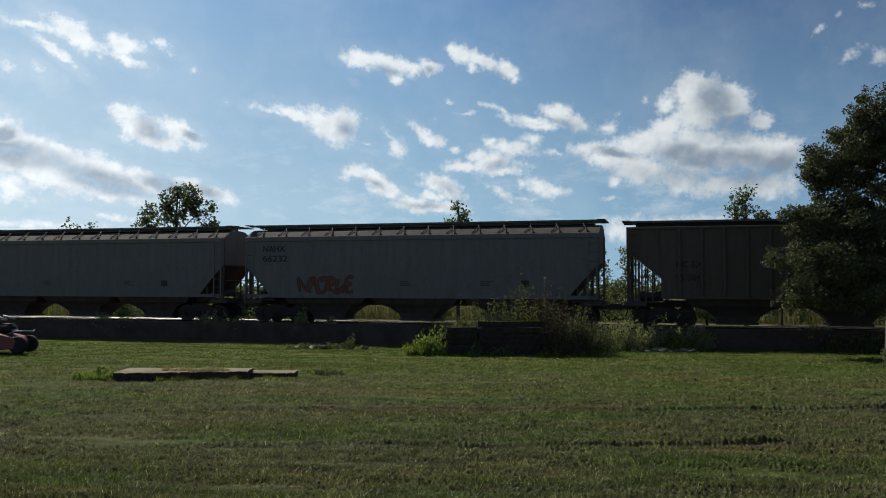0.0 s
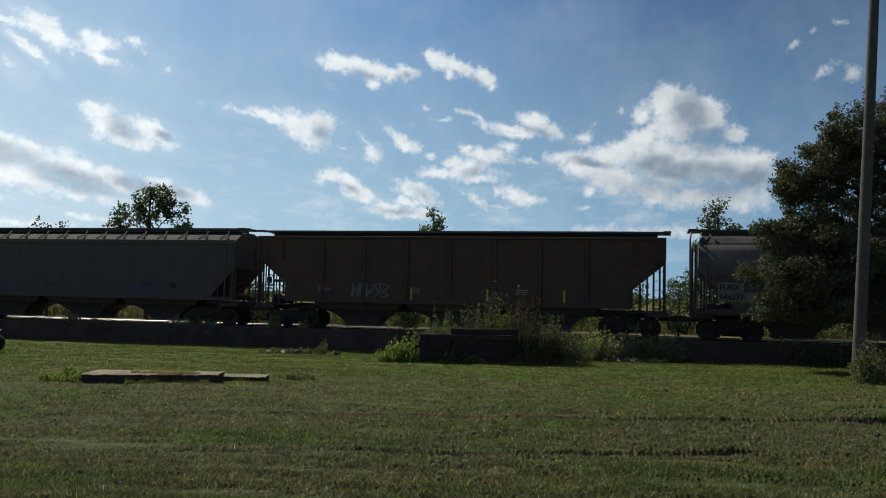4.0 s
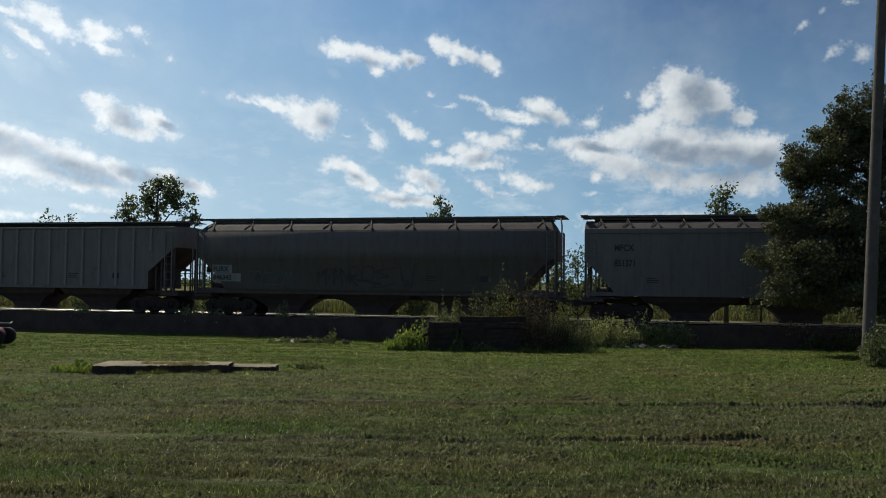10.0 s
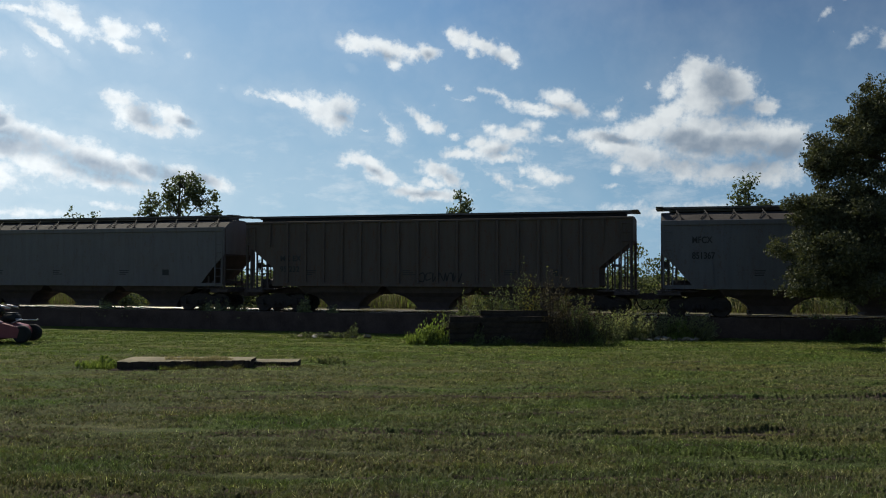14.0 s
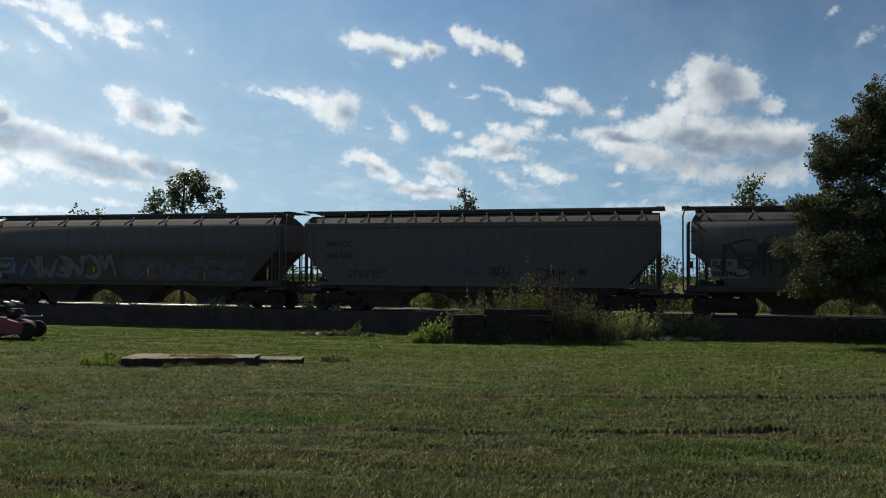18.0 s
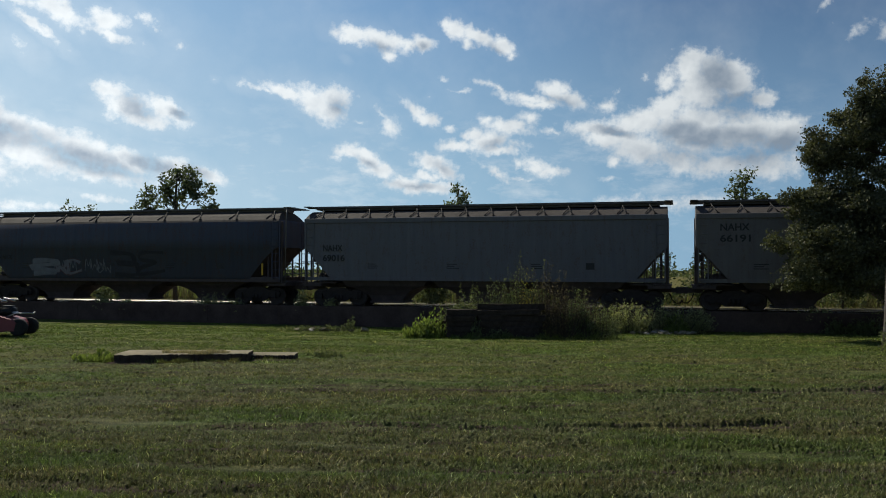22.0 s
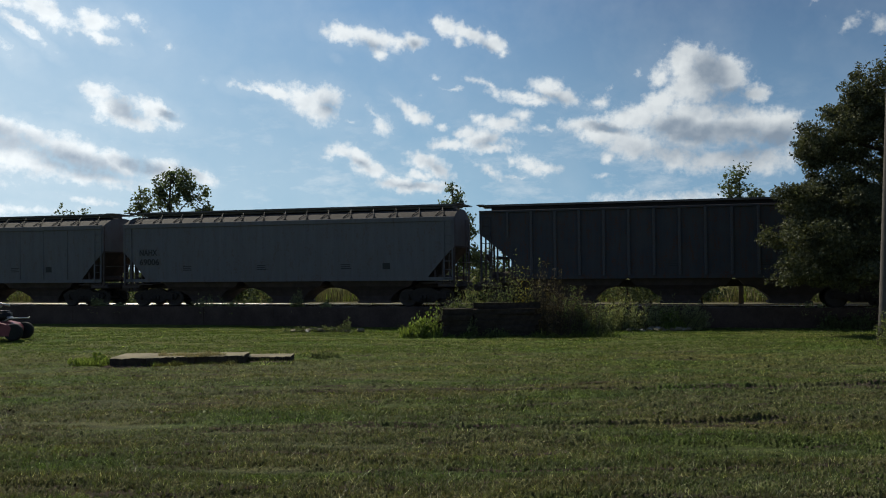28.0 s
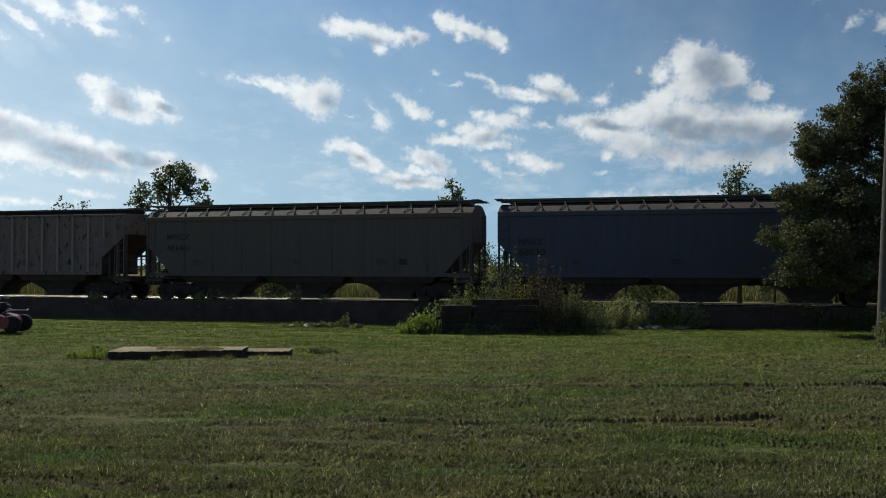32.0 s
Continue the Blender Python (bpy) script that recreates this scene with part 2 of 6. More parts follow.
def build_ground():
    """One sheet to the horizon: lawn to the wall's foot, the bed of the track, and a level field beyond."""
    bm = bmesh.new()
    # bands across the track, by distance from its centre, with the height of each edge
    xs = [-2600, -400, -120, -60] + [-40 + i for i in range(81)] + [60, 120, 400, 2600]
    grid = []
    for x in xs:
        col = []
        for y in (-2600, -300, -120, -70, *[-46 + i for i in range(44)]):
            p = on_track(x, y)
            z = float(ground_z(p.x, max(min(p.y, 60), -30)))
            if abs(x) < 60 and y > -50:
                z += float(relief(p.x, p.y)) - 0.04
            col.append(Vector((p.x, p.y, z)))
        p = on_track(x, WALL_Y + 0.02)
        col.append(Vector((p.x, p.y, float(ground_z(p.x, min(p.y, 60))))))
        for y, z in ((WALL_Y + 0.1, -0.30), (5.8, -0.30), (7.4, -0.85), (14, -1.0), (30, -1.0), (60, -1.0), (300, -1.0), (900, -0.5), (2600, 0.0)):
            col.append(on_track(x, y, z))
        grid.append([bm.verts.new(p) for p in col])
    cut = 4 + 44
    for a, b in zip(grid, grid[1:]):
        for k in range(len(a) - 1):
            f = bm.faces.new((a[k], b[k], b[k + 1], a[k + 1]))
            f.material_index = 0 if k < cut else 1 if k < cut + 2 else 3 if k < cut + 5 else 2
            f.smooth = k < cut - 1
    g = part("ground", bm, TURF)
    g.data.materials.append(BALLAST)
    g.data.materials.append(FIELD)
    g.data.materials.append(GRAVEL)
    tagged(g, "mown green lawn falling to a railway bed, dry field beyond", "ground", kind="structure")


def build_track():
    n = thing("railway_track", TRACK, "worn steel rails on dark timber ties in grey ballast", "railway track", kind="structure")
    profile = [(-0.07, -0.17), (0.07, -0.17), (0.07, -0.155), (0.012, -0.13), (0.012, -0.045), (0.036, -0.035), (0.036, 0), (-0.036, 0), (-0.036, -0.035), (-0.012, -0.045), (-0.012, -0.13), (-0.07, -0.155)]
    for y in (-0.755, 0.755):
        bm = bmesh.new()
        a, b = ([bm.verts.new((x, y + u, z)) for u, z in profile] for x in (-220, 220))
        for k in range(len(profile)):
            j = (k + 1) % len(profile)
            bm.faces.new((a[k], b[k], b[j], a[j]))
        bm.normal_update()
        for f in bm.faces:
            f.material_index = int(abs(f.normal.z) < 0.9 or f.calc_center_median().z < -0.02)
        rail = part("rail", bm, STEEL_RAIL, n, "rusty rail with a shiny worn head")
        rail.data.materials.append(RAIL_RUST)
    me = None
    for i in range(-75, 75):
        if me is None:
            bm = bmesh.new()
            box(bm, 0, 0, -0.25, 0.23, 2.6, 0.16)
            me = part("tie", bm, TIE, n)
            me.location.x = i * 0.52
            me = me.data
        else:
            t = hang("tie", me, None, n)
            t.location.x = i * 0.52 + random.uniform(-0.03, 0.03)
            t.rotation_euler.z = random.uniform(-0.02, 0.02)


def build_siding():
    """A second track beyond the train, its worn rail heads catching the sun."""
    t = thing("railway_siding", TRACK @ Matrix.Translation((0, 4.4, -0.12)), "siding with bright worn rails beyond the freight train", "railway track", kind="structure")
    profile = [(-0.07, -0.17), (0.07, -0.17), (0.012, -0.13), (0.012, -0.045), (0.036, -0.035), (0.036, -0.012), (0.018, 0), (-0.008, 0), (-0.036, -0.014), (-0.036, -0.035), (-0.012, -0.045), (-0.012, -0.13)]
    for y in (-0.755, 0.755):
        bm = bmesh.new()
        a, b = ([bm.verts.new((x, y + u, z)) for u, z in profile] for x in (-220, 220))
        for k in range(len(profile)):
            j = (k + 1) % len(profile)
            bm.faces.new((a[k], b[k], b[j], a[j]))
        bm.normal_update()
        for f in bm.faces:
            f.material_index = int(abs(f.normal.z) < 0.8 or f.calc_center_median().z < -0.02)
        rail = part("rail", bm, RAIL_HEAD, t, "bright worn rail")
        rail.data.materials.append(RAIL_RUST)


def build_ballast():
    """Loose stones on the bed, joined: nobody could count them."""
    rng = np.random.default_rng(5)
    k = 24000
    c = np.stack([rng.uniform(-45, 40, k), rng.uniform(WALL_Y + 0.35, 5.7, k), np.full(k, -0.27)], 1)
    c[:, 2] += rng.uniform(-0.01, 0.03, k)
    base = np.array([(1, 0, 0), (-0.6, 0.9, 0), (-0.6, -0.9, 0), (0, 0, 0.9)]) * 0.06
    tri = np.array([(0, 1, 3), (1, 2, 3), (2, 0, 3)])
    a = rng.uniform(0, 6.28, k)
    s = rng.uniform(0.5, 1.2, k)
    rot = np.stack([np.cos(a), -np.sin(a), np.sin(a), np.cos(a)], 1).reshape(k, 2, 2)
    v = np.repeat(base[None], k, 0) * s[:, None, None]
    v[:, :, :2] = np.einsum("kij,kpj->kpi", rot, v[:, :, :2])
    v += c[:, None]
    f = tri[None] + 4 * np.arange(k)[:, None, None]
    ob = hang("ballast", raw_mesh("ballast", v.reshape(-1, 3), f.reshape(-1, 3)), BALLAST)
    ob.matrix_world = TRACK
    tagged(ob, "grey crushed stone ballast between the rails", "ballast", kind="stuff")


def build_wall():
    w = thing("wall_retaining", TRACK, "low stained concrete retaining wall along the railway", "retaining wall", kind="structure")
    rnd = random.Random(3)
    x = -130.0
    while x < 90:
        ln = 3.6
        bm = bmesh.new()
        foot = min(on_track(x, WALL_Y).y, 60) * SLOPE + 0.11 - 0.25
        top = 0.03 + rnd.uniform(-0.012, 0.012)
        box(bm, x + ln / 2, WALL_Y + 0.15 + rnd.uniform(-0.012, 0.012), (top + foot) / 2, ln - 0.004, 0.30, top - foot)
        bmesh.ops.bevel(bm, geom=bm.edges[:], offset=0.007, segments=1, affect="EDGES")
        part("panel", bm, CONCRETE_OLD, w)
        x += ln


build_ground()
build_track()
build_siding()
build_ballast()
build_wall()


# ---- the train ----
def loft(bm, profile, reach):
    """A shell through a closed cross-section (y, z); reach(z) gives where it ends along x on both sides."""
    rings = []
    for s in (-1, 1):
        rings.append([bm.verts.new((s * reach(z), y, z)) for y, z in profile])
    a, b = rings
    n = len(profile)
    for k in range(n):
        bm.faces.new((a[k], a[(k + 1) % n], b[(k + 1) % n], b[k]))
    # ends: strips between the near and the far half of the section
    h = n // 2
    for r, flip in ((a, True), (b, False)):
        for k in range(h - 1 if n % 2 == 0 else h):
            i, j, p, q = r[k], r[k + 1], r[n - 2 - k], r[n - 1 - k]
            vs = [i, j, p, q]
            if len({id(v) for v in vs}) < 4:
                continue
            bm.faces.new(vs[::-1] if flip else vs)
    bmesh.ops.recalc_face_normals(bm, faces=bm.faces[:])


def section(style):
    """Half of a body's cross-section from the floor up, as (half-width, height)."""
    if style == "round":
        half = [(1.560, 1.22), (1.564, 1.5), (1.568, 2.0), (1.572, 2.6), (1.57, 3.2), (1.55, 3.7), (1.52, 3.97), (1.44, 4.06), (1.10, 4.28), (0.72, 4.44), (0.4, 4.5)]
    elif style == "rib":
        half = [(1.50, 1.30), (1.50, 2.2), (1.50, 2.9), (1.50, 3.6), (1.50, 4.22), (1.46, 4.26), (0.60, 4.30), (0.3, 4.31)]
    else:
        half = [(1.50, 1.28), (1.53, 1.9), (1.55, 2.75), (1.55, 3.4), (1.54, 3.98), (1.42, 4.07), (1.02, 4.29), (0.62, 4.42), (0.3, 4.46)]
    return half


def text_mesh(words, size):
    cu = bpy.data.curves.new("lettering", "FONT")
    cu.body, cu.size, cu.extrude, cu.align_x, cu.offset = words, size, 0.0, "LEFT", size * 0.022
    ob = bpy.data.objects.new("lettering", cu)
    me = bpy.data.meshes.new_from_object(ob)
    bpy.data.objects.remove(ob)
    bpy.data.curves.remove(cu)
    return me


def side_y(style, z):
    """Half-width of a body's side at a height."""
    h = section(style)
    for (y0, z0), (y1, z1) in zip(h, h[1:]):
        if z0 <= z <= z1:
            return y0 + (y1 - y0) * (z - z0) / (z1 - z0)
    return h[0][0]


def text_reach(words, size, known={}):
    """Where the right edge of a line of text lies."""
    if (words, size) not in known:
        me = text_mesh(words, size)
        known[words, size] = max(v.co.x for v in me.vertices)
        bpy.data.meshes.remove(me)
    return known[words, size]


def letter(car, style, words, x, z, size, mat, label="", widen=1.0):
    """Stencilled words on the side, each character a piece of its own."""
    tilt = math.atan2(side_y(style, z) - side_y(style, z + size), size)
    m = Matrix.Translation((x, -side_y(style, z) - 0.014 - (0.02 if tilt < 0 else 0), z)) @ pose(0, 0, 0, 90 - math.degrees(tilt), 0, 0) @ Matrix.Diagonal((widen, 1, 1, 1))
    for k, ch in enumerate(words):
        if ch != " ":
            ob = hang("stencilled_letter", text_mesh(ch, size), mat, car, label)
            ob.matrix_basis = m @ Matrix.Translation((text_reach(words[:k + 1], size) - text_reach(ch, size), 0, 0))


def strokes(car, style, x, z, width, height, mat, count, seed, thick=0.05, label="spray-painted graffiti"):
    """Unreadable sprayed lines that lie on the side."""
    rnd = random.Random(seed)
    w = width / count
    for i in range(count):
        glyph = GLYPHS[rnd.randrange(len(GLYPHS))]
        flip = rnd.random() < 0.5
        pts = [(x + w * (i + (1 - u if flip else u) * 1.05 + rnd.uniform(-0.12, 0.12)), z + height * min(1.0, max(0.0, v + rnd.uniform(-0.2, 0.2)))) for u, v in glyph]
        bm = bmesh.new()
        ribbon(bm, style, pts, thick * 0.55, 0.012)
        part("graffiti_stroke", bm, mat, car, label)


GLYPHS = (
    ((0.0, 0.0), (0.28, 1.0), (0.62, 0.95), (0.9, 0.05)),
    ((0.95, 0.85), (0.3, 1.0), (0.02, 0.5), (0.25, 0.02), (0.95, 0.2)),
    ((0.0, 0.0), (0.1, 0.95), (0.5, 0.3), (0.85, 1.0), (1.0, 0.05)),
    ((0.9, 1.0), (0.1, 0.9), (0.15, 0.5), (0.75, 0.45), (0.1, 0.4), (0.05, 0.0), (0.95, 0.1)),
    ((0.0, 1.0), (0.35, 0.1), (0.6, 0.55), (1.0, 0.0), (0.95, 1.0)),
    ((0.1, 0.1), (0.05, 0.9), (0.8, 0.95), (0.7, 0.5), (0.2, 0.45), (0.95, 0.0)),
)


def ribbon(bm, style, pts, thick, lift):
    """A sprayed line on the side: one curving strip that swells and thins a little."""
    ends = [pts[0], *pts, pts[-1]]
    way = []
    for a, b, c, d in zip(ends, ends[1:], ends[2:], ends[3:]):
        for i in range(5):
            u = i / 5
            way.append(Vector([0.5 * (2 * q + (r - p) * u + (2 * p - 5 * q + 4 * r - w) * u * u + (3 * q - p - 3 * r + w) * u ** 3) for p, q, r, w in zip(a, b, c, d)]))
    way.append(Vector(pts[-1]))
    last = None
    for i, p in enumerate(way):
        d = (way[min(i + 1, len(way) - 1)] - way[max(i - 1, 0)]).normalized() * thick * (1.0 + 0.25 * math.sin(i * 0.9 + 7 * pts[0][0]))
        pair = []
        for px, pz in ((p.x - d.y, p.y + d.x), (p.x + d.y, p.y - d.x)):
            pz = max(1.30, min(3.9, pz))
            pair.append(bm.verts.new((px, -side_y(style, pz) - lift, pz)))
        if last:
            bm.faces.new((last[0], last[1], pair[1], pair[0]))
        last = pair
        lift += 0.0001


def block_letters(car, style, x, z, width, height, fill, line, count, seed):
    """Sprayed letter shapes that cannot be read: broad bent strokes with an outline."""
    rnd = random.Random(seed)
    w = width / count
    for i in range(count):
        x0, lean = x + w * i, rnd.uniform(-0.15, 0.3) * w
        flip, wide = rnd.random() < 0.5, rnd.uniform(0.85, 1.1)
        pts = []
        for u, v in GLYPHS[rnd.randrange(len(GLYPHS))]:
            u, v = (1 - u if flip else u) + rnd.uniform(-0.2, 0.2), min(1.0, max(0.02, v + rnd.uniform(-0.2, 0.2)))
            pts.append((x0 + w * wide * u * 1.15 + lean * v, z + height * v))
        core = min(0.13 * w, 0.10 * height) * rnd.uniform(0.6, 1.2)
        if fill is None:
            core = 0.0
        bm = bmesh.new()
        ribbon(bm, style, pts, core + 0.035, 0.008 + 0.0002 * (i % 2))
        part("graffiti_outline", bm, line, car, "spray-painted graffiti outline")
        if fill:
            bm = bmesh.new()
            ribbon(bm, style, pts, core, 0.014)
            part("graffiti_letter", bm, fill, car, "filled spray-painted graffiti letter")


def patch(car, style, x, z, w, h, mat, name="painted_patch", label=""):
    bm = bmesh.new()
    k = 4
    vs = [[bm.verts.new((x + w * i, -side_y(style, z + h * j / k) - 0.007, z + h * j / k)) for i in (0, 1)] for j in range(k + 1)]
    for a, b in zip(vs, vs[1:]):
        bm.faces.new((a[0], a[1], b[1], b[0]))
    return part(name, bm, mat, car, label)


MESHES = {}


def shared(key, build, material):
    """One mesh for alike parts."""
    if key not in MESHES:
        bm = bmesh.new()
        build(bm)
        me = bpy.data.meshes.new(key)
        bm.to_mesh(me)
        bm.free()
        me.materials.append(material)
        MESHES[key] = me
    return MESHES[key]


def place(name, me, parent, x=0.0, y=0.0, z=0.0, rz=0.0, label=""):
    ob = hang(name, me, None, parent, label)
    ob.location, ob.rotation_euler.z = (x, y, z), rz
    return ob


def m_wheel(bm):
    tube(bm, [(0, -0.07, 0), (0, -0.055, 0), (0, 0.055, 0), (0, 0.07, 0)], [0.38, 0.42, 0.42, 0.455], 22)
    tube(bm, [(0, -0.16, 0), (0, -0.05, 0)], 0.12, 10)


def m_axle(bm):
    tube(bm, [(0, -1.0, 0), (0, 1.0, 0)], 0.08, 8)


def m_frame(bm):
    """A cast truck side frame: arched top chord, sagging bottom, journal boxes."""
    out = [(-1.2, 0.55), (-1.12, 0.66), (-0.6, 0.72), (-0.3, 0.86), (0.3, 0.86), (0.6, 0.72), (1.12, 0.66), (1.2, 0.55), (1.12, 0.36), (0.72, 0.4), (0.36, 0.2), (-0.36, 0.2), (-0.72, 0.4), (-1.12, 0.36)]
    a, b = ([bm.verts.new((x, y, z)) for x, z in out] for y in (-0.08, 0.08))
    bm.faces.new(a)
    bm.faces.new(b[::-1])
    for k in range(len(out)):
        j = (k + 1) % len(out)
        bm.faces.new((a[j], a[k], b[k], b[j]))
    for x in (-0.89, 0.89):
        box(bm, x, -0.12, 0.46, 0.26, 0.14, 0.26)


def m_spring(bm):
    tube(bm, [(0, -0.1, 0.28), (0, -0.1, 0.52)], 0.075, 8)


def m_bolster(bm):
    box(bm, 0, 0, 0.62, 0.42, 2.1, 0.26)


def m_coupler(bm):
    box(bm, 0.15, 0, 0.84, 0.75, 0.16, 0.2)
    box(bm, 0.52, -0.05, 0.84, 0.24, 0.3, 0.28)
    box(bm, 0.60, 0.1, 0.84, 0.14, 0.12, 0.24)


def m_hose(bm):
    tube(bm, [(0.15, -0.3, 0.72), (0.25, -0.32, 0.45), (0.42, -0.3, 0.28), (0.6, -0.24, 0.30), (0.68, -0.2, 0.42)], 0.03, 6)


def m_ladder(bm, x0=-0.22, x1=0.22, z0=0.85, z1=4.0, y=0.0):
    for x in (x0, x1):
        box(bm, x, y, (z0 + z1) / 2, 0.05, 0.04, z1 - z0)
    k = int((z1 - z0) / 0.38)
    for i in range(k + 1):
        tube(bm, [(x0, y, z0 + 0.1 + i * 0.38), (x1, y, z0 + 0.1 + i * 0.38)], 0.014, 5)


def m_brakewheel(bm):
    n = 16
    ring = [(0, 0.28 * math.cos(a), 0.28 * math.sin(a)) for a in (2 * math.pi * k / n for k in range(n + 1))]
    tube(bm, ring, 0.018, 5, cap=False)
    for k in range(3):
        a = math.pi * k / 3
        tube(bm, [(0, -0.27 * math.cos(a), -0.27 * math.sin(a)), (0, 0.27 * math.cos(a), 0.27 * math.sin(a))], 0.014, 5)
    box(bm, -0.08, 0, 0, 0.16, 0.2, 0.3)


def m_bracket(bm):
    """A roof-walk brace: a leg that leans from the eave to the walk, and a foot."""
    tube(bm, [(0.2, -1.38, 4.12), (0.1, -1.2, 4.25), (-0.1, -0.66, 4.58)], 0.019, 5)
    tube(bm, [(-0.22, -1.38, 4.12), (-0.1, -1.1, 4.30), (-0.04, -0.9, 4.42)], 0.02, 5)
    box(bm, 0.2, -1.39, 4.11, 0.12, 0.1, 0.03)


def m_hatch(bm):
    box(bm, 0, 0, 4.56, 2.3, 0.62, 0.10)
    bmesh.ops.bevel(bm, geom=bm.edges[:], offset=0.03, segments=1, affect="EDGES")
    for x in (-0.8, 0, 0.8):
        box(bm, x, 0, 4.63, 0.06, 0.7, 0.035)


def m_airtank(bm):
    tube(bm, [(-0.55, 0, 0), (-0.5, 0, 0), (0.5, 0, 0), (0.55, 0, 0)], [0.1, 0.2, 0.2, 0.1], 12)


def hopper_car(s0, s1, style, paint, spec):
    """One covered hopper between the couplings at s0 and s1; spec holds what sets the car apart."""
    L = s1 - s0 - 0.72
    H = L / 2
    car = thing("covered_hopper_car", TRACK @ Matrix.Translation(((s0 + s1) / 2, 0, 0)), spec["label"], "railcar", "cars of the freight train")
    half = section(style)
    run = {"flat": 1.3, "round": 1.5, "rib": 1.42}[style]
    knee = {"flat": 2.68, "round": 2.75, "rib": 3.25}[style]
    foot = {"rib": 2.08}.get(style, half[0][1])  # below this height the bay's end stands upright
    low = half[0][1]
    tuck = {"flat": 0.22, "round": 0.38, "rib": 0.2}[style]

    def reach(z):
        if z >= knee:
            k = max(0.0, z - 4.0) / 0.5 if style == "round" else 0.0
            return H - tuck - 0.25 * min(1, k)
        f = min(1.0, (knee - z) / (knee - foot))
        if style != "rib":
            f = f ** (0.75 if style == "round" else 0.9)
        return H - tuck - run * f

    zs = [(y, z) for y, z in half]
    dense = []
    for (ya, za), (yb, zb) in zip(zs, zs[1:]):
        dense.append((ya, za))
        for mark in {knee, foot}:
            if za < mark < zb:
                dense.append((ya + (yb - ya) * (mark - za) / (zb - za), mark))
        dense.sort(key=lambda q: q[1])
        if style != "rib" and za < knee:
            top = min(zb, knee)
            for k in ((0.5,) if style == "round" else (0.8, 0.6, 0.4, 0.2)):
                z = top - (top - za) * k
                dense.append((ya + (yb - ya) * (z - za) / (zb - za), z))
            dense.sort(key=lambda q: q[1])
    dense.append(zs[-1])
    sec = [(-y, z) for y, z in dense] + [(y, z) for y, z in dense[::-1]]
    bm = bmesh.new()
    loft(bm, sec, reach)
    for f in bm.faces:
        f.smooth = style == "round" and abs(f.normal.x) < 0.1
        if style == "round" and abs(f.normal.z) > 0.3:
            f.smooth = False
        f.material_index = int(abs(f.normal.x) > 0.2 and f.calc_center_median().z < knee + 0.1)
        # upward faces take the dimmed roof colour, against the light from above
        if f.normal.z > 0.35:
            f.material_index = 2
    body = part("body", bm, paint, car, spec.get("body", ""))
    body.data.materials.append(RUST_DARK)
    body.data.materials.append(ROOF)
    # long members
    for sy in (-1, 1):
        if style == "flat":
            bbox_part("top_chord", paint, car, 0, sy * 1.56, 3.95, 2 * (H - tuck) - 0.02, 0.07, 0.22, 0.02)
            bbox_part("side_sill", paint, car, 0, sy * 1.49, 1.27, 2 * (H - 0.35), 0.09, 0.16)
        elif style == "rib":
            bbox_part("top_chord", paint, car, 0, sy * 1.53, 4.21, 2 * (H - tuck), 0.08, 0.10, 0.015)
            bbox_part("side_sill", paint, car, 0, sy * 1.50, 1.32, 2 * (H - tuck - run), 0.10, 0.18)
        else:
            bbox_part("side_sill", STEEL_DARK, car, 0, sy * 1.50, 1.20, 2 * (H - 0.3), 0.10, 0.26, 0.02)
    bbox_part("center_sill", STEEL_DARK, car, 0, 0, 1.0, 2 * H - 0.3, 0.55, 0.30)
    # ribs or panel seams on the side towards the lawn, and on the other
    if style == "rib":
        # a paler rib_paint puts the light on ribs between shaded panels into colour
        rib_paint = spec.get("rib_paint", paint)
        span = H - tuck - 0.12
        k = spec.get("ribs", 17)
        me = shared("rib_%s" % paint.name, lambda b: (box(b, 0, 0, 2.77, 0.12, 0.10, 2.80), bmesh.ops.bevel(b, geom=b.edges[:], offset=0.015, segments=1, affect="EDGES")), rib_paint)
        short = shared("short_rib_%s" % paint.name, lambda b: box(b, 0, 0, 3.62, 0.10, 0.085, 1.1), rib_paint)
        for i in range(k):
            x = -span + 1.15 + (2 * span - 2.3) * i / (k - 1)
            for sy in (-1, 1):
                place("rib", me if abs(x) < H - tuck - run - 0.02 else short, car, x, sy * 1.545)
    elif spec.get("seams"):
        me = shared("seam_%s" % paint.name, lambda b: box(b, 0, 0, 2.62, 0.035, 0.03, 2.55), paint)
        for i in range(spec["seams"]):
            place("panel_seam", me, car, -H + 2.3 + (2 * H - 4.6) * i / (spec["seams"] - 1), -1.55)
    # roof
    walk_z = 4.66 if style != "rib" else 4.56
    for sy in (-1, 1):
        bbox_part("running_board", GALV, car, 0, sy * 0.54, walk_z - 0.02, 2 * H + 0.02, 0.26, 0.085)
    for sx in (-1, 1):
        bbox_part("roof_end_walk", GALV, car, sx * (H - 0.16), 0, walk_z - 0.012, 0.32, 2.3, 0.04)
    bbox_part("hatch_coaming", BRACE if style == "rib" else GALV, car, 0, 0, walk_z - (0.14 if style == "rib" else 0.1), 2 * H - 1.1, 1.0, 0.24 if style == "rib" else 0.14)
    me = shared("hatch", m_hatch, GALV)
    k = int((2 * H - 1.4) / 2.5)
    for i in range(k):
        place("hatch_cover", me, car, (i - (k - 1) / 2) * 2.5, 0, -0.06 if style == "rib" else 0.01)
    if style != "rib":
        me = shared("bracket_%s" % style, m_bracket, BRACE)
        k = int(2 * H / (1.15 if style == "flat" else 1.9))
        for i in range(k):
            x = -H + 0.9 + (2 * H - 1.8) * i / (k - 1)
            place("roof_brace", me, car, x, 0)
            place("roof_brace", me, car, x, 0, rz=math.pi)
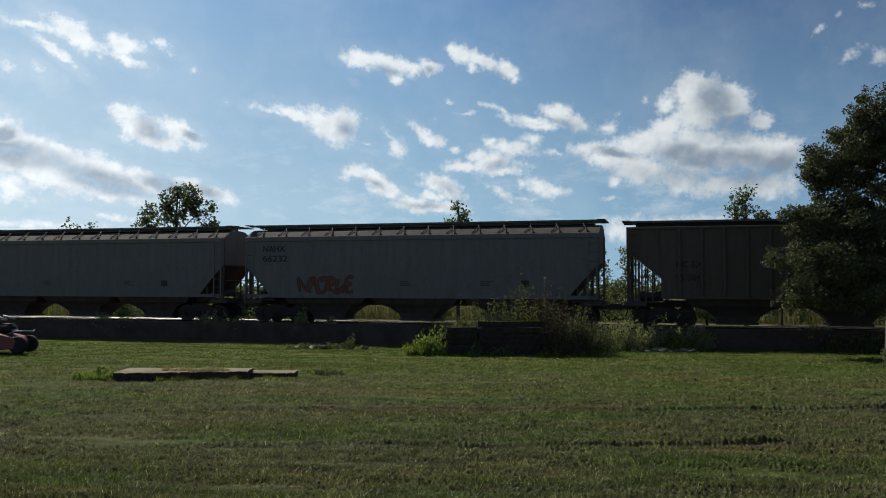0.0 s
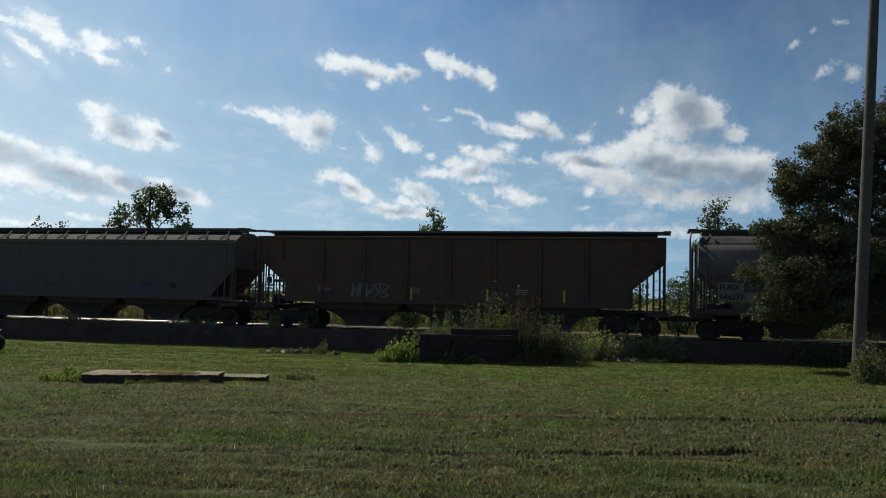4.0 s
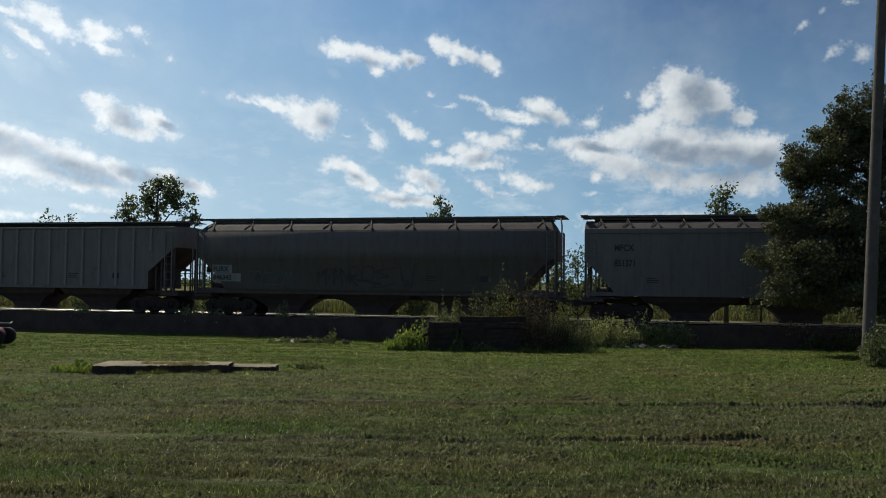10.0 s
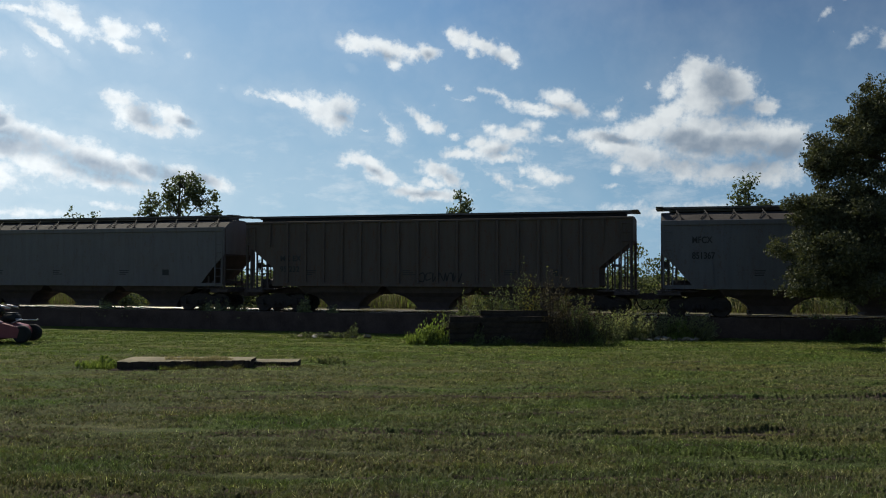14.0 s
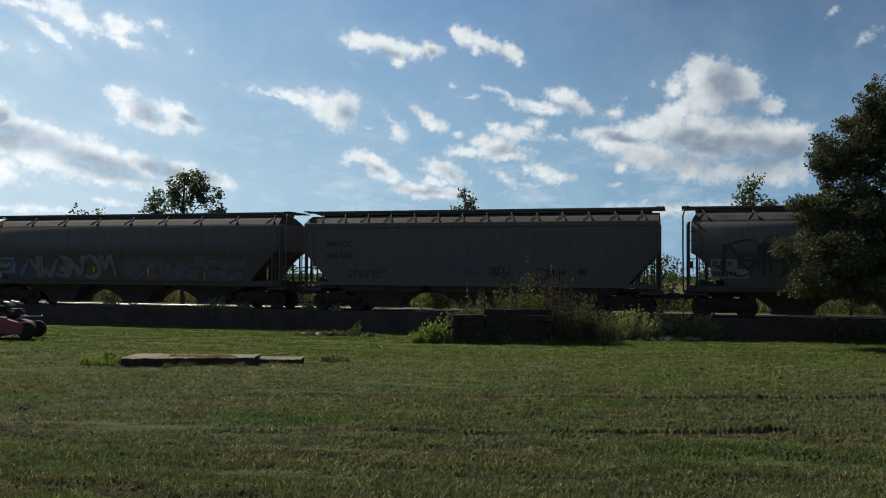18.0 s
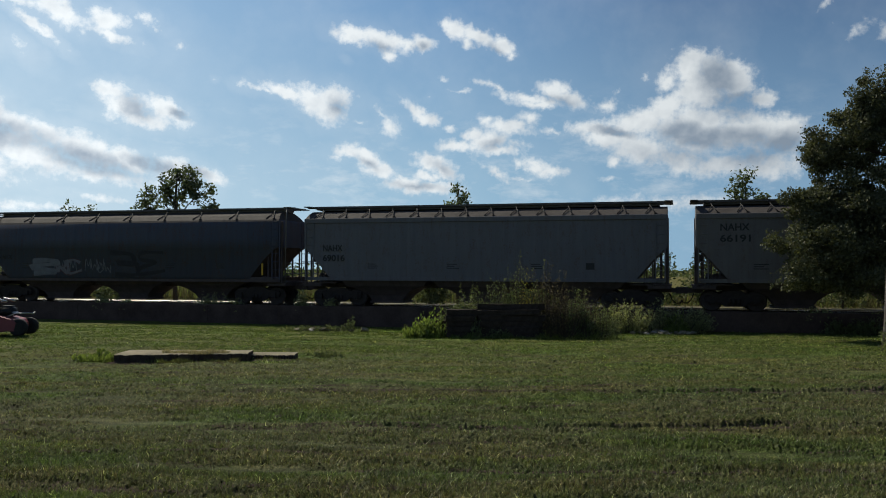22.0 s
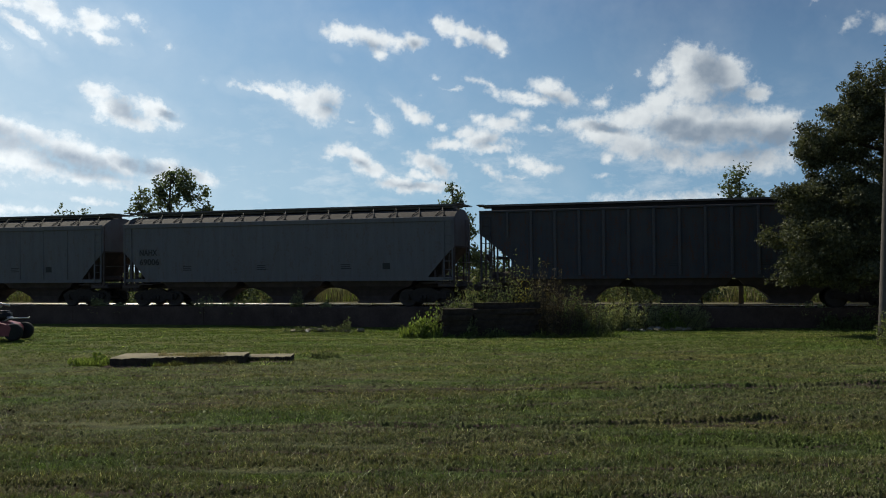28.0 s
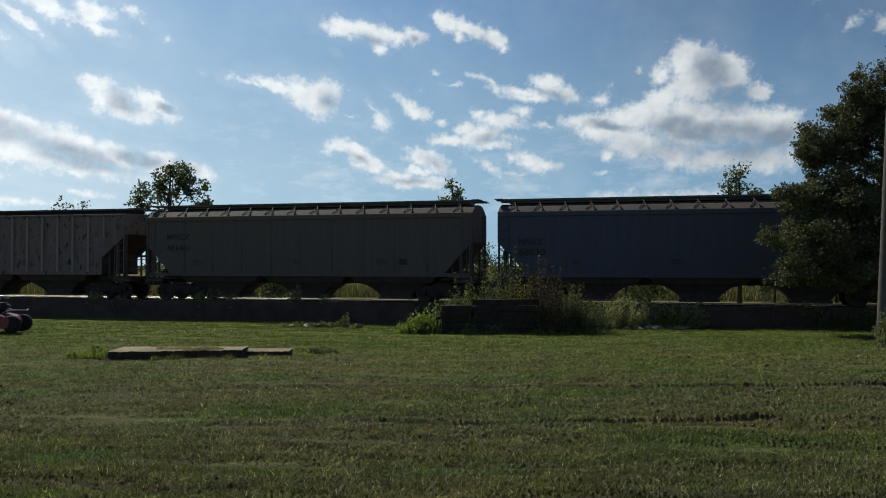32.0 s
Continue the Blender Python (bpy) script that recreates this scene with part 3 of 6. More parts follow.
    # hopper bays
    bl = 4.4
    for cx in (-bl, 0.0, bl):
        bm = bmesh.new()
        lv = [((bl / 2) * 0.995, 1.30, low + 0.02), (bl * 0.42, 1.15, 0.94), (bl * 0.29, 0.95, 0.76), (bl * 0.21, 0.76, 0.50), (bl * 0.16, 0.66, 0.22)]
        rings = [[bm.verts.new((cx + sx * a, sy * b, z)) for sx, sy in ((-1, -1), (1, -1), (1, 1), (-1, 1))] for a, b, z in lv]
        for p, q in zip(rings, rings[1:]):
            for e in range(4):
                bm.faces.new((p[e], q[e], q[(e + 1) % 4], p[(e + 1) % 4]))
        bm.faces.new(rings[-1][::-1])
        bay = part("hopper_bay", bm, STEEL_DARK, car)
        bbox_part("outlet_gate", STEEL_DARK, bay, cx, 0, 0.20, bl * 0.38, 1.40, 0.10)
    # ends
    for sx in (-1, 1):
        bbox_part("end_sill", STEEL_DARK, car, sx * (H - 0.55), 0, 0.98, 0.95, 2.8, 0.14, 0.015)
        bbox_part("end_platform", STEEL_DARK, car, sx * (H - 0.9), 0, 1.08, 1.7, 2.7, 0.05)
        for sy in (-1, 1):
            bbox_part("corner_post", STEEL_DARK, car, sx * (H - 0.26), sy * 1.42, 2.5, 0.09, 0.10, 2.95, 0.012)
        # upright posts under the slope sheet, at both sides
        gaps = {"flat": (0.5, 0.82, 1.16), "round": (0.62, 1.0), "rib": (0.45, 0.72, 0.98, 1.28)}[style]
        for dx in gaps:
            top = low + 0.1
            while reach(top) < H - dx - 0.04 and top < knee:
                top += 0.05
            for sy in (-1, 1):
                bbox_part("slope_post", STEEL_DARK, car, sx * (H - dx), sy * 1.34, (1.05 + top) / 2, 0.065, 0.08, top - 1.05)
        bbox_part("slope_beam", STEEL_DARK, car, sx * (H - tuck - run * 0.55), 0, foot + 0.1, 0.14, 2.6, 0.12)
        me = shared("ladder_%s" % paint.name, m_ladder, paint)
        place("ladder", shared("side_ladder_%s" % paint.name, lambda b: m_ladder(b, -0.19, 0.19, 1.2, 4.0), paint), car, sx * (H - 0.50), -1.57)
        place("ladder", me, car, sx * (H - 0.20), 0.9, rz=math.pi / 2)
        me = shared("grab_rail", lambda b: [tube(b, [(0, -1.4, z), (0, 1.4, z)], 0.02, 5) for z in (1.5, 2.0)], GALV)
        place("end_handrail", me, car, sx * (H - 0.12))
        if style == "round":
            me = shared("curved_pipe_%d" % sx, lambda b: tube(b, [(0.05 * sx, -0.95, 4.6), (0.22 * sx, -1.25, 4.5), (0.28 * sx, -1.42, 4.2), (0.28 * sx, -1.48, 3.0), (0.26 * sx, -1.48, 1.1)], 0.035, 6), GALV)
            place("corner_pipe", me, car, sx * (H - 0.32))
        place("coupler", shared("coupler", m_coupler, STEEL_DARK), car, sx * (H - 0.3), 0, rz=0 if sx > 0 else math.pi)
        place("air_hose", shared("hose", m_hose, HOSE), car, sx * (H - 0.3), 0, rz=0 if sx > 0 else math.pi)
    place("brake_wheel", shared("brakewheel", m_brakewheel, STEEL_DARK), car, -H + 0.45, -0.5, 2.2)
    place("air_reservoir", shared("airtank", m_airtank, STEEL_DARK), car, -H + 1.15, -0.55, 1.35)
    # trucks
    for sx in (-1, 1):
        tr = new("truck")
        tr.parent = car
        tr.location.x = sx * (H - 1.72)
        for wx in (-0.89, 0.89):
            place("axle", shared("axle", m_axle, WHEEL), tr, wx, 0, 0.42)
            place("wheel", shared("wheel", m_wheel, WHEEL), tr, wx, -0.755, 0.42)
            place("wheel", shared("wheel", m_wheel, WHEEL), tr, wx, 0.755, 0.42, rz=math.pi)
        place("bolster", shared("bolster", m_bolster, STEEL_DARK), tr)
        for sy in (-1, 1):
            place("side_frame", shared("frame", m_frame, TRUCK_IRON), tr, 0, sy * 1.0, 0, rz=0 if sy < 0 else math.pi)
            for k in (-0.18, 0, 0.18):
                place("spring", shared("spring", m_spring, TRUCK_IRON), tr, k, sy * 1.0, 0, rz=0 if sy < 0 else math.pi)
    # writing
    x0 = -H + 1.05 * spec.get("inset", 1.35)
    for words, z, size, dark, *wide in spec.get("letters", ()):
        if spec.get("plate"):
            patch(car, style, x0 - 0.06, z - 0.08, size * 0.72 * len(words) + 0.1, size + 0.06, PLATE if spec["plate"] == "white" else G_DARK, "stencil_panel")
        letter(car, style, words, x0, z, size, BLACK_PAINT if dark else G_PALE, "", spec.get("widen", 1.0) * (wide[0] if wide else 1.0))
    for x, z, w, h, mat in spec.get("patches", ()):
        patch(car, style, -H + 1.05 * x, z, 1.05 * w, h, mat)
    for i, (x, z, w, h, mat, count, thick) in enumerate(spec.get("graffiti", ())):
        strokes(car, style, -H + 1.05 * x, z, 1.05 * w, h, mat, count, int(s0 * 10) + i, thick)
    for i, (x, z, w, h, fill, line, count) in enumerate(spec.get("blocks_sprayed", ())):
        block_letters(car, style, -H + 1.05 * x, z, 1.05 * w, h, fill, line, count, int(s0 * 7) + i)
    for x in spec.get("tabs", ()):
        patch(car, style, -H + 1.05 * x, 1.42, 0.09, 0.55, YELLOW, "reflector_strip")
    # small stencilled data blocks too small to read
    rnd = random.Random(int(s0))
    for k in range(spec.get("blocks", 3)):
        x = -H + 2.0 + (2 * H - 4.5) * (k + rnd.uniform(0.1, 0.5)) / max(1, spec.get("blocks", 3))
        for j in range(3):
            patch(car, style, x, 1.75 + 0.09 * j, rnd.uniform(0.35, 0.6), 0.035, BLACK_PAINT if spec.get("dark_text", True) else PLATE, "stencil_bar")
    bx = H * 2 - 3.6
    if spec.get("tag", True):
        patch(car, style, -H + bx, 1.72, 0.36, 0.28, BLACK_PAINT, "data_plate")
    return car


GREY = car_paint("pale_grey_car_paint", (0.16, 0.168, 0.18), 0.25)
GREYBLUE = car_paint("blue_grey_car_paint", (0.145, 0.16, 0.184), 0.3)
TAN = car_paint("warm_grey_car_paint", (0.122, 0.114, 0.113), 0.35)
MIDGREY = car_paint("mid_grey_car_paint", (0.132, 0.138, 0.150), 0.4)
DARKTAN = car_paint("dull_brown_grey_car_paint", (0.102, 0.098, 0.102), 0.35)
# flaking rib paint, made paler than its panels so the ribs look lit
LIT_FLAKED_RIB = car_paint("lit_flaked_rib_paint", (0.29, 0.285, 0.275), 0.4, flakes=True)
BROWNGREY = car_paint("brown_grey_car_paint", (0.105, 0.093, 0.085), 0.5)
DARKBROWN = car_paint("dark_brown_car_paint", (0.095, 0.068, 0.06), 0.4)
REDBROWN = car_paint("red_brown_car_paint", (0.115, 0.082, 0.085), 0.2)
SILVER = car_paint("silver_grey_car_paint", (0.185, 0.19, 0.20), 0.35)
BLUEGREEN = car_paint("dark_blue_green_car_paint", (0.058, 0.066, 0.082), 0.6)
# the next two rib paints are likewise lightened to look lit
STEEL_RIB = car_paint("lit_blue_grey_rib_paint", (0.085, 0.096, 0.113), 0.5)
SILVER_RIB = car_paint("lit_silver_rib_paint", (0.25, 0.255, 0.26), 0.3)
RUSTY = car_paint("rust_spotted_grey_car_paint", (0.205, 0.176, 0.176), 0.5, flakes=True)
NAVY = car_paint("dark_blue_grey_car_paint", (0.078, 0.095, 0.135), 0.4)
G_RED = plain("red_spray_paint", (0.085, 0.040, 0.042), 0.6)
G_ORANGE = plain("faded_orange_spray_paint", (0.17, 0.068, 0.050), 0.6)
G_BLUE = plain("blue_spray_paint", (0.06, 0.10, 0.22), 0.6)
G_PALE = plain("pale_spray_paint", (0.17, 0.17, 0.178), 0.6)
G_DARK = plain("dark_spray_paint", (0.03, 0.028, 0.03), 0.6)
G_SOFT = plain("faded_black_spray_paint", (0.06, 0.057, 0.062), 0.7)
G_GREY = plain("grey_spray_paint", (0.16, 0.15, 0.16), 0.7)
G_DUSK = plain("dusky_violet_spray_paint", (0.105, 0.098, 0.112), 0.7)
G_TEAL = plain("teal_spray_paint", (0.07, 0.125, 0.125), 0.6)


def nahx(number, z=3.35, label="pale grey smooth-sided covered hopper with black lettering", **more):
    return dict(label=label, letters=[("NAHX", z, 0.40, True), (number, z - 0.46, 0.40, True, 1.3)], inset=1.1, **more)


def mwcx(number, **more):
    return dict(label="warm grey covered hopper with black lettering", letters=[("MWCX", 2.95, 0.38, True), (number, 2.42, 0.38, True, 1.15)], inset=1.3, **more)


def mfcx(number, **more):
    return dict(label="grey panelled covered hopper with black lettering", letters=[("MFCX", 3.1, 0.38, True), (number, 2.45, 0.38, True)], seams=10, inset=1.4, widen=0.8, **more)


def furx(number, **more):
    return dict(label="grey round-sided covered hopper with graffiti", letters=[("FURX", 2.12, 0.32, True), (number, 1.72, 0.32, True)], plate="white", inset=1.15, body="curved steel side", **more)


GAPS = [-46.57, -28.37, -10.32, 7.55, 26.43, 44.56, 64.25, 82.31, 101.53, 120.48, 138.96, 157.63, 175.25, 194.5, 213.2, 231.48, 248.81, 267.18, 285.42, 303.03, 320.76, 338.52, 356.64, 374.72, 392.93, 411.98, 429.54, 447.74, 465.94]
TABS5 = (1.2, 4.0, 6.8, 9.7, 12.6, 15.7)
CARS_FIRST = [
    ("flat", GREY, dict(label="pale grey smooth-sided covered hopper")),
    ("flat", GREY, dict(label="pale grey smooth-sided covered hopper, rust at its end")),
    ("flat", GREY, nahx("66232", blocks_sprayed=[(2.9, 1.42, 2.6, 0.72, G_ORANGE, G_RED, 6)])),
    ("rib", BROWNGREY, dict(label="brown-grey ribbed covered hopper, heavily weathered", letters=[("MC EX", 2.55, 0.36, True), ("95 384", 2.0, 0.36, True)], inset=2.1, ribs=18)),
    ("flat", DARKTAN, mwcx("481470", graffiti=[(3.0, 1.62, 1.9, 0.3, G_BLUE, 6, 0.03), (11, 1.6, 1.6, 0.35, G_BLUE, 5, 0.03)])),
    ("rib", DARKBROWN, dict(label="dark brown covered hopper with sprayed graffiti", ribs=9, graffiti=[(4.7, 1.5, 1.6, 0.65, G_PALE, 5, 0.06)], tag=False, tabs=(7.3, 10.6, 13.8), dark_text=False)),
]
CARS_SECOND = [
    ("round", MIDGREY, furx("846377", blocks_sprayed=[(4.4, 1.36, 5.0, 0.95, G_DUSK, G_GREY, 7), (10.0, 1.36, 4.2, 0.85, G_DUSK, G_TEAL, 6)], graffiti=[(4.0, 1.4, 6.6, 0.9, G_RED, 7, 0.04)])),
    ("round", REDBROWN, dict(label="red-brown covered hopper with white lettering and a dark panel", letters=[("NAHX", 2.12, 0.33, False), ("62107", 1.62, 0.33, False)], plate="black", inset=1.6, patches=[(6.8, 2.1, 2.3, 1.0, G_DARK)], tabs=(8.1, 9.8, 15.6), dark_text=False)),
    ("rib", SILVER, dict(label="silver-grey ribbed covered hopper", ribs=17, rib_paint=SILVER_RIB, patches=[(3.6, 1.9, 0.4, 0.16, G_DARK), (4.5, 1.9, 0.55, 0.16, G_DARK), (1.35, 2.0, 0.5, 0.2, G_DARK), (2.05, 2.0, 0.5, 0.2, G_DARK), (1.35, 1.66, 0.5, 0.2, G_DARK), (2.05, 1.66, 0.5, 0.2, G_DARK)])),
]
CARS_THIRD = [
    ("round", MIDGREY, furx("846342", graffiti=[(4.3, 1.95, 1.6, 0.6, G_DUSK, 4, 0.025), (2.8, 1.5, 2.2, 0.6, G_TEAL, 6, 0.03), (6.2, 1.45, 1.9, 0.85, G_SOFT, 5, 0.04)], blocks_sprayed=[(8.0, 1.42, 2.6, 1.0, None, G_SOFT, 3)])),
    ("flat", GREY, mfcx("851371")),
    ("flat", GREY, nahx("66228")),
    ("rib", BROWNGREY, dict(label="brown-grey ribbed covered hopper, heavily weathered", letters=[("MC EX", 2.4, 0.36, True), ("95 232", 1.9, 0.36, True)], inset=1.9, ribs=18, graffiti=[(8.4, 1.45, 1.9, 0.4, G_DARK, 6, 0.04)])),
    ("flat", GREYBLUE, mfcx("851367", graffiti=[(6.4, 1.5, 2.7, 0.6, G_PALE, 9, 0.025)])),
    ("round", MIDGREY, furx("8464", tabs=(1.05, 3.7, 6.6, 9.6, 12.6, 15.8), blocks_sprayed=[(2.5, 1.36, 5.2, 1.15, G_GREY, G_DARK, 6), (8.2, 1.36, 6.0, 0.9, G_DUSK, G_GREY, 8)], graffiti=[(1.6, 1.4, 1.2, 0.9, G_BLUE, 4, 0.06), (2.6, 1.4, 5.0, 1.0, G_ORANGE, 5, 0.05), (8.3, 1.4, 5.6, 0.8, G_ORANGE, 6, 0.05), (8.6, 1.5, 5.0, 0.6, G_PALE, 5, 0.04)])),
]
CARS_FOURTH = [
    ("flat", TAN, mwcx("481350", graffiti=[(6.4, 1.85, 2.0, 0.5, G_BLUE, 5, 0.035), (2.3, 1.5, 1.5, 0.35, G_DARK, 5, 0.03), (8.7, 1.6, 0.8, 0.5, G_DARK, 4, 0.03), (10.6, 1.5, 1.3, 0.5, G_DARK, 5, 0.03)])),
    ("round", MIDGREY, furx("846344", tabs=TABS5, blocks_sprayed=[(1.2, 1.7, 6.6, 1.5, None, G_SOFT, 5), (7.9, 1.6, 5.6, 1.6, None, G_SOFT, 4)], graffiti=[(1.6, 1.75, 11.0, 1.3, G_SOFT, 7, 0.13), (1.8, 2.35, 9.5, 0.25, G_RED, 2, 0.07)])),
    ("round", NAVY, dict(label="dark blue-grey covered hopper with white and black graffiti", inset=1.2, letters=[("NAHX", 2.2, 0.3, True)], graffiti=[(4.4, 1.5, 1.3, 0.65, G_PALE, 4, 0.03), (6.2, 1.6, 1.0, 0.6, G_PALE, 3, 0.03), (6.9, 1.5, 0.7, 0.5, G_PALE, 2, 0.03)], blocks_sprayed=[(3.0, 1.45, 1.3, 0.75, G_PALE, G_GREY, 1), (4.5, 1.45, 1.3, 0.7, G_GREY, G_RED, 2), (7.6, 1.4, 2.6, 1.1, G_DARK, BLACK_PAINT, 2)], tabs=(15.5,))),
]
CARS_FIFTH = [
    ("flat", GREYBLUE, nahx("69016", 2.55, "grey smooth-sided covered hopper with faded lettering", widen=0.85)),
    ("flat", GREY, nahx("66191")),
    ("flat", TAN, mwcx("481271", seams=9, graffiti=[(3.0, 1.62, 1.1, 0.45, G_DARK, 5, 0.03), (6.4, 1.62, 1.2, 0.5, G_DARK, 5, 0.03), (10.1, 1.7, 1.2, 0.55, G_DARK, 5, 0.03), (12.8, 2.1, 0.6, 0.5, G_DARK, 3, 0.03), (11.6, 1.6, 1.2, 0.3, G_DARK, 4, 0.03)])),
    ("flat", GREYBLUE, mfcx("851379", graffiti=[(5.6, 1.75, 1.3, 0.3, G_DARK, 5, 0.03)])),
    ("flat", GREYBLUE, nahx("69006", 2.5, "grey smooth-sided covered hopper with faded lettering", widen=0.85)),
    ("rib", BLUEGREEN, dict(label="dark blue-green ribbed covered hopper, stained", ribs=15, rib_paint=STEEL_RIB, patches=[(13.4, 2.2, 0.5, 0.34, G_SOFT), (13.4, 1.75, 0.5, 0.34, G_SOFT)])),
    ("rib", RUSTY, dict(label="grey ribbed covered hopper spotted with rust", letters=[("MW CX", 2.6, 0.32, True), ("46 03 55", 2.2, 0.32, True)], inset=2.6, widen=1.25, ribs=18, rib_paint=LIT_FLAKED_RIB)),
    ("flat", TAN, mwcx("481461", seams=9)),
    ("flat", NAVY, nahx("68030", 2.6, "dark blue-grey smooth-sided covered hopper", widen=0.9)),
    ("flat", GREY, dict(label="pale grey smooth-sided covered hopper")),
]
CONSIST = CARS_FIRST + CARS_SECOND + CARS_THIRD + CARS_FOURTH + CARS_FIFTH
CARS = []
for (s0, s1), (style, paint, spec) in zip(zip(GAPS, GAPS[1:]), CONSIST):
    CARS.append(((s0 + s1) / 2, hopper_car(s0, s1, style, paint, spec)))


# ---- clouds: a far layer that drifts towards the lawn ----
# each cloud is a list of lobes: azimuth, elevation, half-width, half-height in degrees, tilt, thickness
VEIL_BANK_CLOUD = [
    (-25.93, 15.41, 1.37, 0.25, -5, 0.75), (-23.27, 15.07, 1.97, 0.68, -25, 1), (-20.5, 14.75, 1.32, 0.63, -10, 1),
    (-24.36, 14.11, 1.62, 0.29, -36, 0.8), (-20.16, 13.85, 1.39, 0.34, -15, 0.7), (-18.26, 15.08, 1.09, 0.37, -25, 0.4),
    (-25.27, 12.8, 0.98, 0.36, -35, 0.35), (-26.79, 12.87, 0.66, 0.45, -10, 0.4), (-16.18, 13.57, 0.28, 0.41, 70, 0.3),
    (-17.47, 14.5, 0.55, 0.2, -40, 0.3),
]
SUNWARD_BANK_CLOUD = [
    (-27.01, 8.94, 1.43, 1.05, -15, 1.1), (-25.27, 8.27, 1.68, 0.67, -30, 1.1), (-23.62, 7.98, 1.57, 0.51, -25, 1),
    (-21.59, 7.13, 2.01, 0.89, -20, 1.1), (-19.22, 6.54, 1.87, 0.7, -15, 1), (-16.43, 6.14, 1.58, 0.71, -14, 1),
    (-14.59, 5.88, 1.19, 0.47, -26, 1), (-24.37, 6.55, 2.85, 0.81, -12, 0.95), (-20.85, 5.64, 3.65, 0.49, -6, 0.6),
    (-26.86, 5.92, 1.64, 0.93, -10, 0.7), (-26.53, 7.43, 2.4, 0.79, -5, 1), (-20.67, 4.26, 1.44, 0.21, -6, 0.5),
]
POPLAR_TOP_CLOUD = [
    (-20.28, 10.71, 0.99, 0.44, -10, 1), (-19.26, 9.81, 1.54, 0.9, -25, 1.1), (-17.06, 9.79, 1.51, 0.67, -28, 1.05),
    (-18.24, 9.03, 2.1, 0.45, -6, 0.85),
]
WEDGE_CLOUD = [
    (-11.8, 11.45, 0.72, 0.21, -8, 0.55), (-9.63, 11.1, 1.53, 0.43, -24, 1), (-7.79, 10.5, 1.84, 0.8, -32, 1.05),
    (-6.8, 10.89, 1.26, 0.72, -8, 1.05), (-6.98, 9.87, 1.11, 0.76, -10, 1.05), (-10.79, 11.24, 0.58, 0.18, -15, 0.6),
]
HIGH_MIDDLE_CLOUD = [
    (-5.4, 14.83, 1.49, 0.53, -12, 1), (-3.53, 14.44, 1.72, 0.6, -16, 1.05), (-1.09, 14.28, 0.86, 0.54, -5, 1),
    (-3.08, 13.62, 0.56, 0.29, -45, 0.75), (-2.03, 14.28, 1.13, 0.39, -8, 0.9), (-5.95, 13.28, 0.3, 0.14, -30, 0.3),
]
HIGH_RIGHT_CLOUD = [
    (1.05, 15.17, 0.79, 0.6, -40, 1), (2.67, 14.7, 1.35, 0.5, -20, 1), (4.17, 14.18, 0.94, 0.53, -40, 1),
    (1.92, 14.35, 0.53, 0.29, -20, 0.8), (4.65, 13.6, 0.3, 0.29, -60, 0.7),
]
SHOAL_CLOUD = [
    (7.5, 11.38, 1.14, 0.54, -5, 1.05), (8.23, 10.93, 1.32, 0.5, -18, 1), (5.83, 10.91, 1.71, 0.33, -8, 0.85),
    (6.65, 10.53, 1.7, 0.29, -4, 0.75), (2.85, 11.86, 0.52, 0.22, -10, 0.5), (3.82, 11.49, 0.75, 0.18, -35, 0.5),
    (10.68, 10.35, 0.69, 0.36, 0, 0.65), (11.41, 11.25, 0.18, 0.32, -20, 0.35), (1.43, 11.4, 0.9, 0.15, -4, 0.38),
    (0.38, 12.13, 0.41, 0.18, -30, 0.32), (-0.6, 11.04, 0.26, 0.18, 0, 0.3), (13.13, 12, 0.43, 0.35, 20, 0.25),
]
BREAKING_CLOUD = [
    (-1.35, 10.09, 1.27, 0.37, -42, 0.85), (-0.67, 9.65, 0.94, 0.4, -10, 0.9), (-3.52, 9.81, 0.75, 0.22, -45, 0.42),
    (-3.07, 9.12, 0.64, 0.55, -20, 0.7), (-5.01, 9.36, 0.56, 0.15, 0, 0.28), (0.79, 8.99, 0.45, 0.22, 0, 0.45),
]
SWARM_CLOUD = [
    (3.14, 9.56, 0.45, 0.33, 0, 0.65), (4.52, 9.11, 1.71, 0.48, -5, 1), (3.14, 8.31, 1.42, 0.7, 22, 1.05),
    (1.16, 7.99, 1.23, 0.37, 4, 0.95), (2.32, 8.65, 0.75, 0.37, 20, 0.9), (3.96, 7.72, 1.3, 0.33, 0, 0.85),
    (6.01, 9.71, 0.63, 0.33, -10, 0.5), (5.08, 8.07, 0.82, 0.26, -10, 0.45), (7.38, 8.84, 0.74, 0.22, -10, 0.4),
]
LOW_LEFT_PUFF = [
    (-5.56, 7.52, 1.04, 0.4, 0, 1), (-4.44, 7.05, 1.49, 0.52, -36, 1.05), (-3.81, 6.32, 1.19, 0.48, -15, 1),
    (-6.48, 7.17, 0.66, 0.26, 0, 0.45),
]
LOW_MIDDLE_PUFF = [
    (-0.34, 6.81, 1.31, 0.56, -14, 1.05), (0.49, 6.29, 1.2, 0.44, -36, 1), (-0.71, 6.03, 0.9, 0.33, 0, 0.85),
    (-1.83, 5.44, 1.94, 0.48, -6, 1.05), (-0.34, 5.29, 1.94, 0.37, -2, 0.95),
]
LOW_RIGHT_WISPS = [
    (3.77, 6.21, 1.12, 0.22, -30, 0.55), (6.37, 6.59, 1.18, 0.41, -15, 0.8), (7.1, 6.24, 1.18, 0.37, -2, 0.8),
    (5.26, 6.78, 0.41, 0.29, 0, 0.55), (5.44, 5.78, 1.18, 0.15, -5, 0.4), (11.3, 6.86, 0.54, 0.36, 0, 0.75),
    (10.93, 5.74, 0.58, 0.15, 0, 0.35), (11.48, 3.76, 1.07, 0.66, 0, 0.6),
]
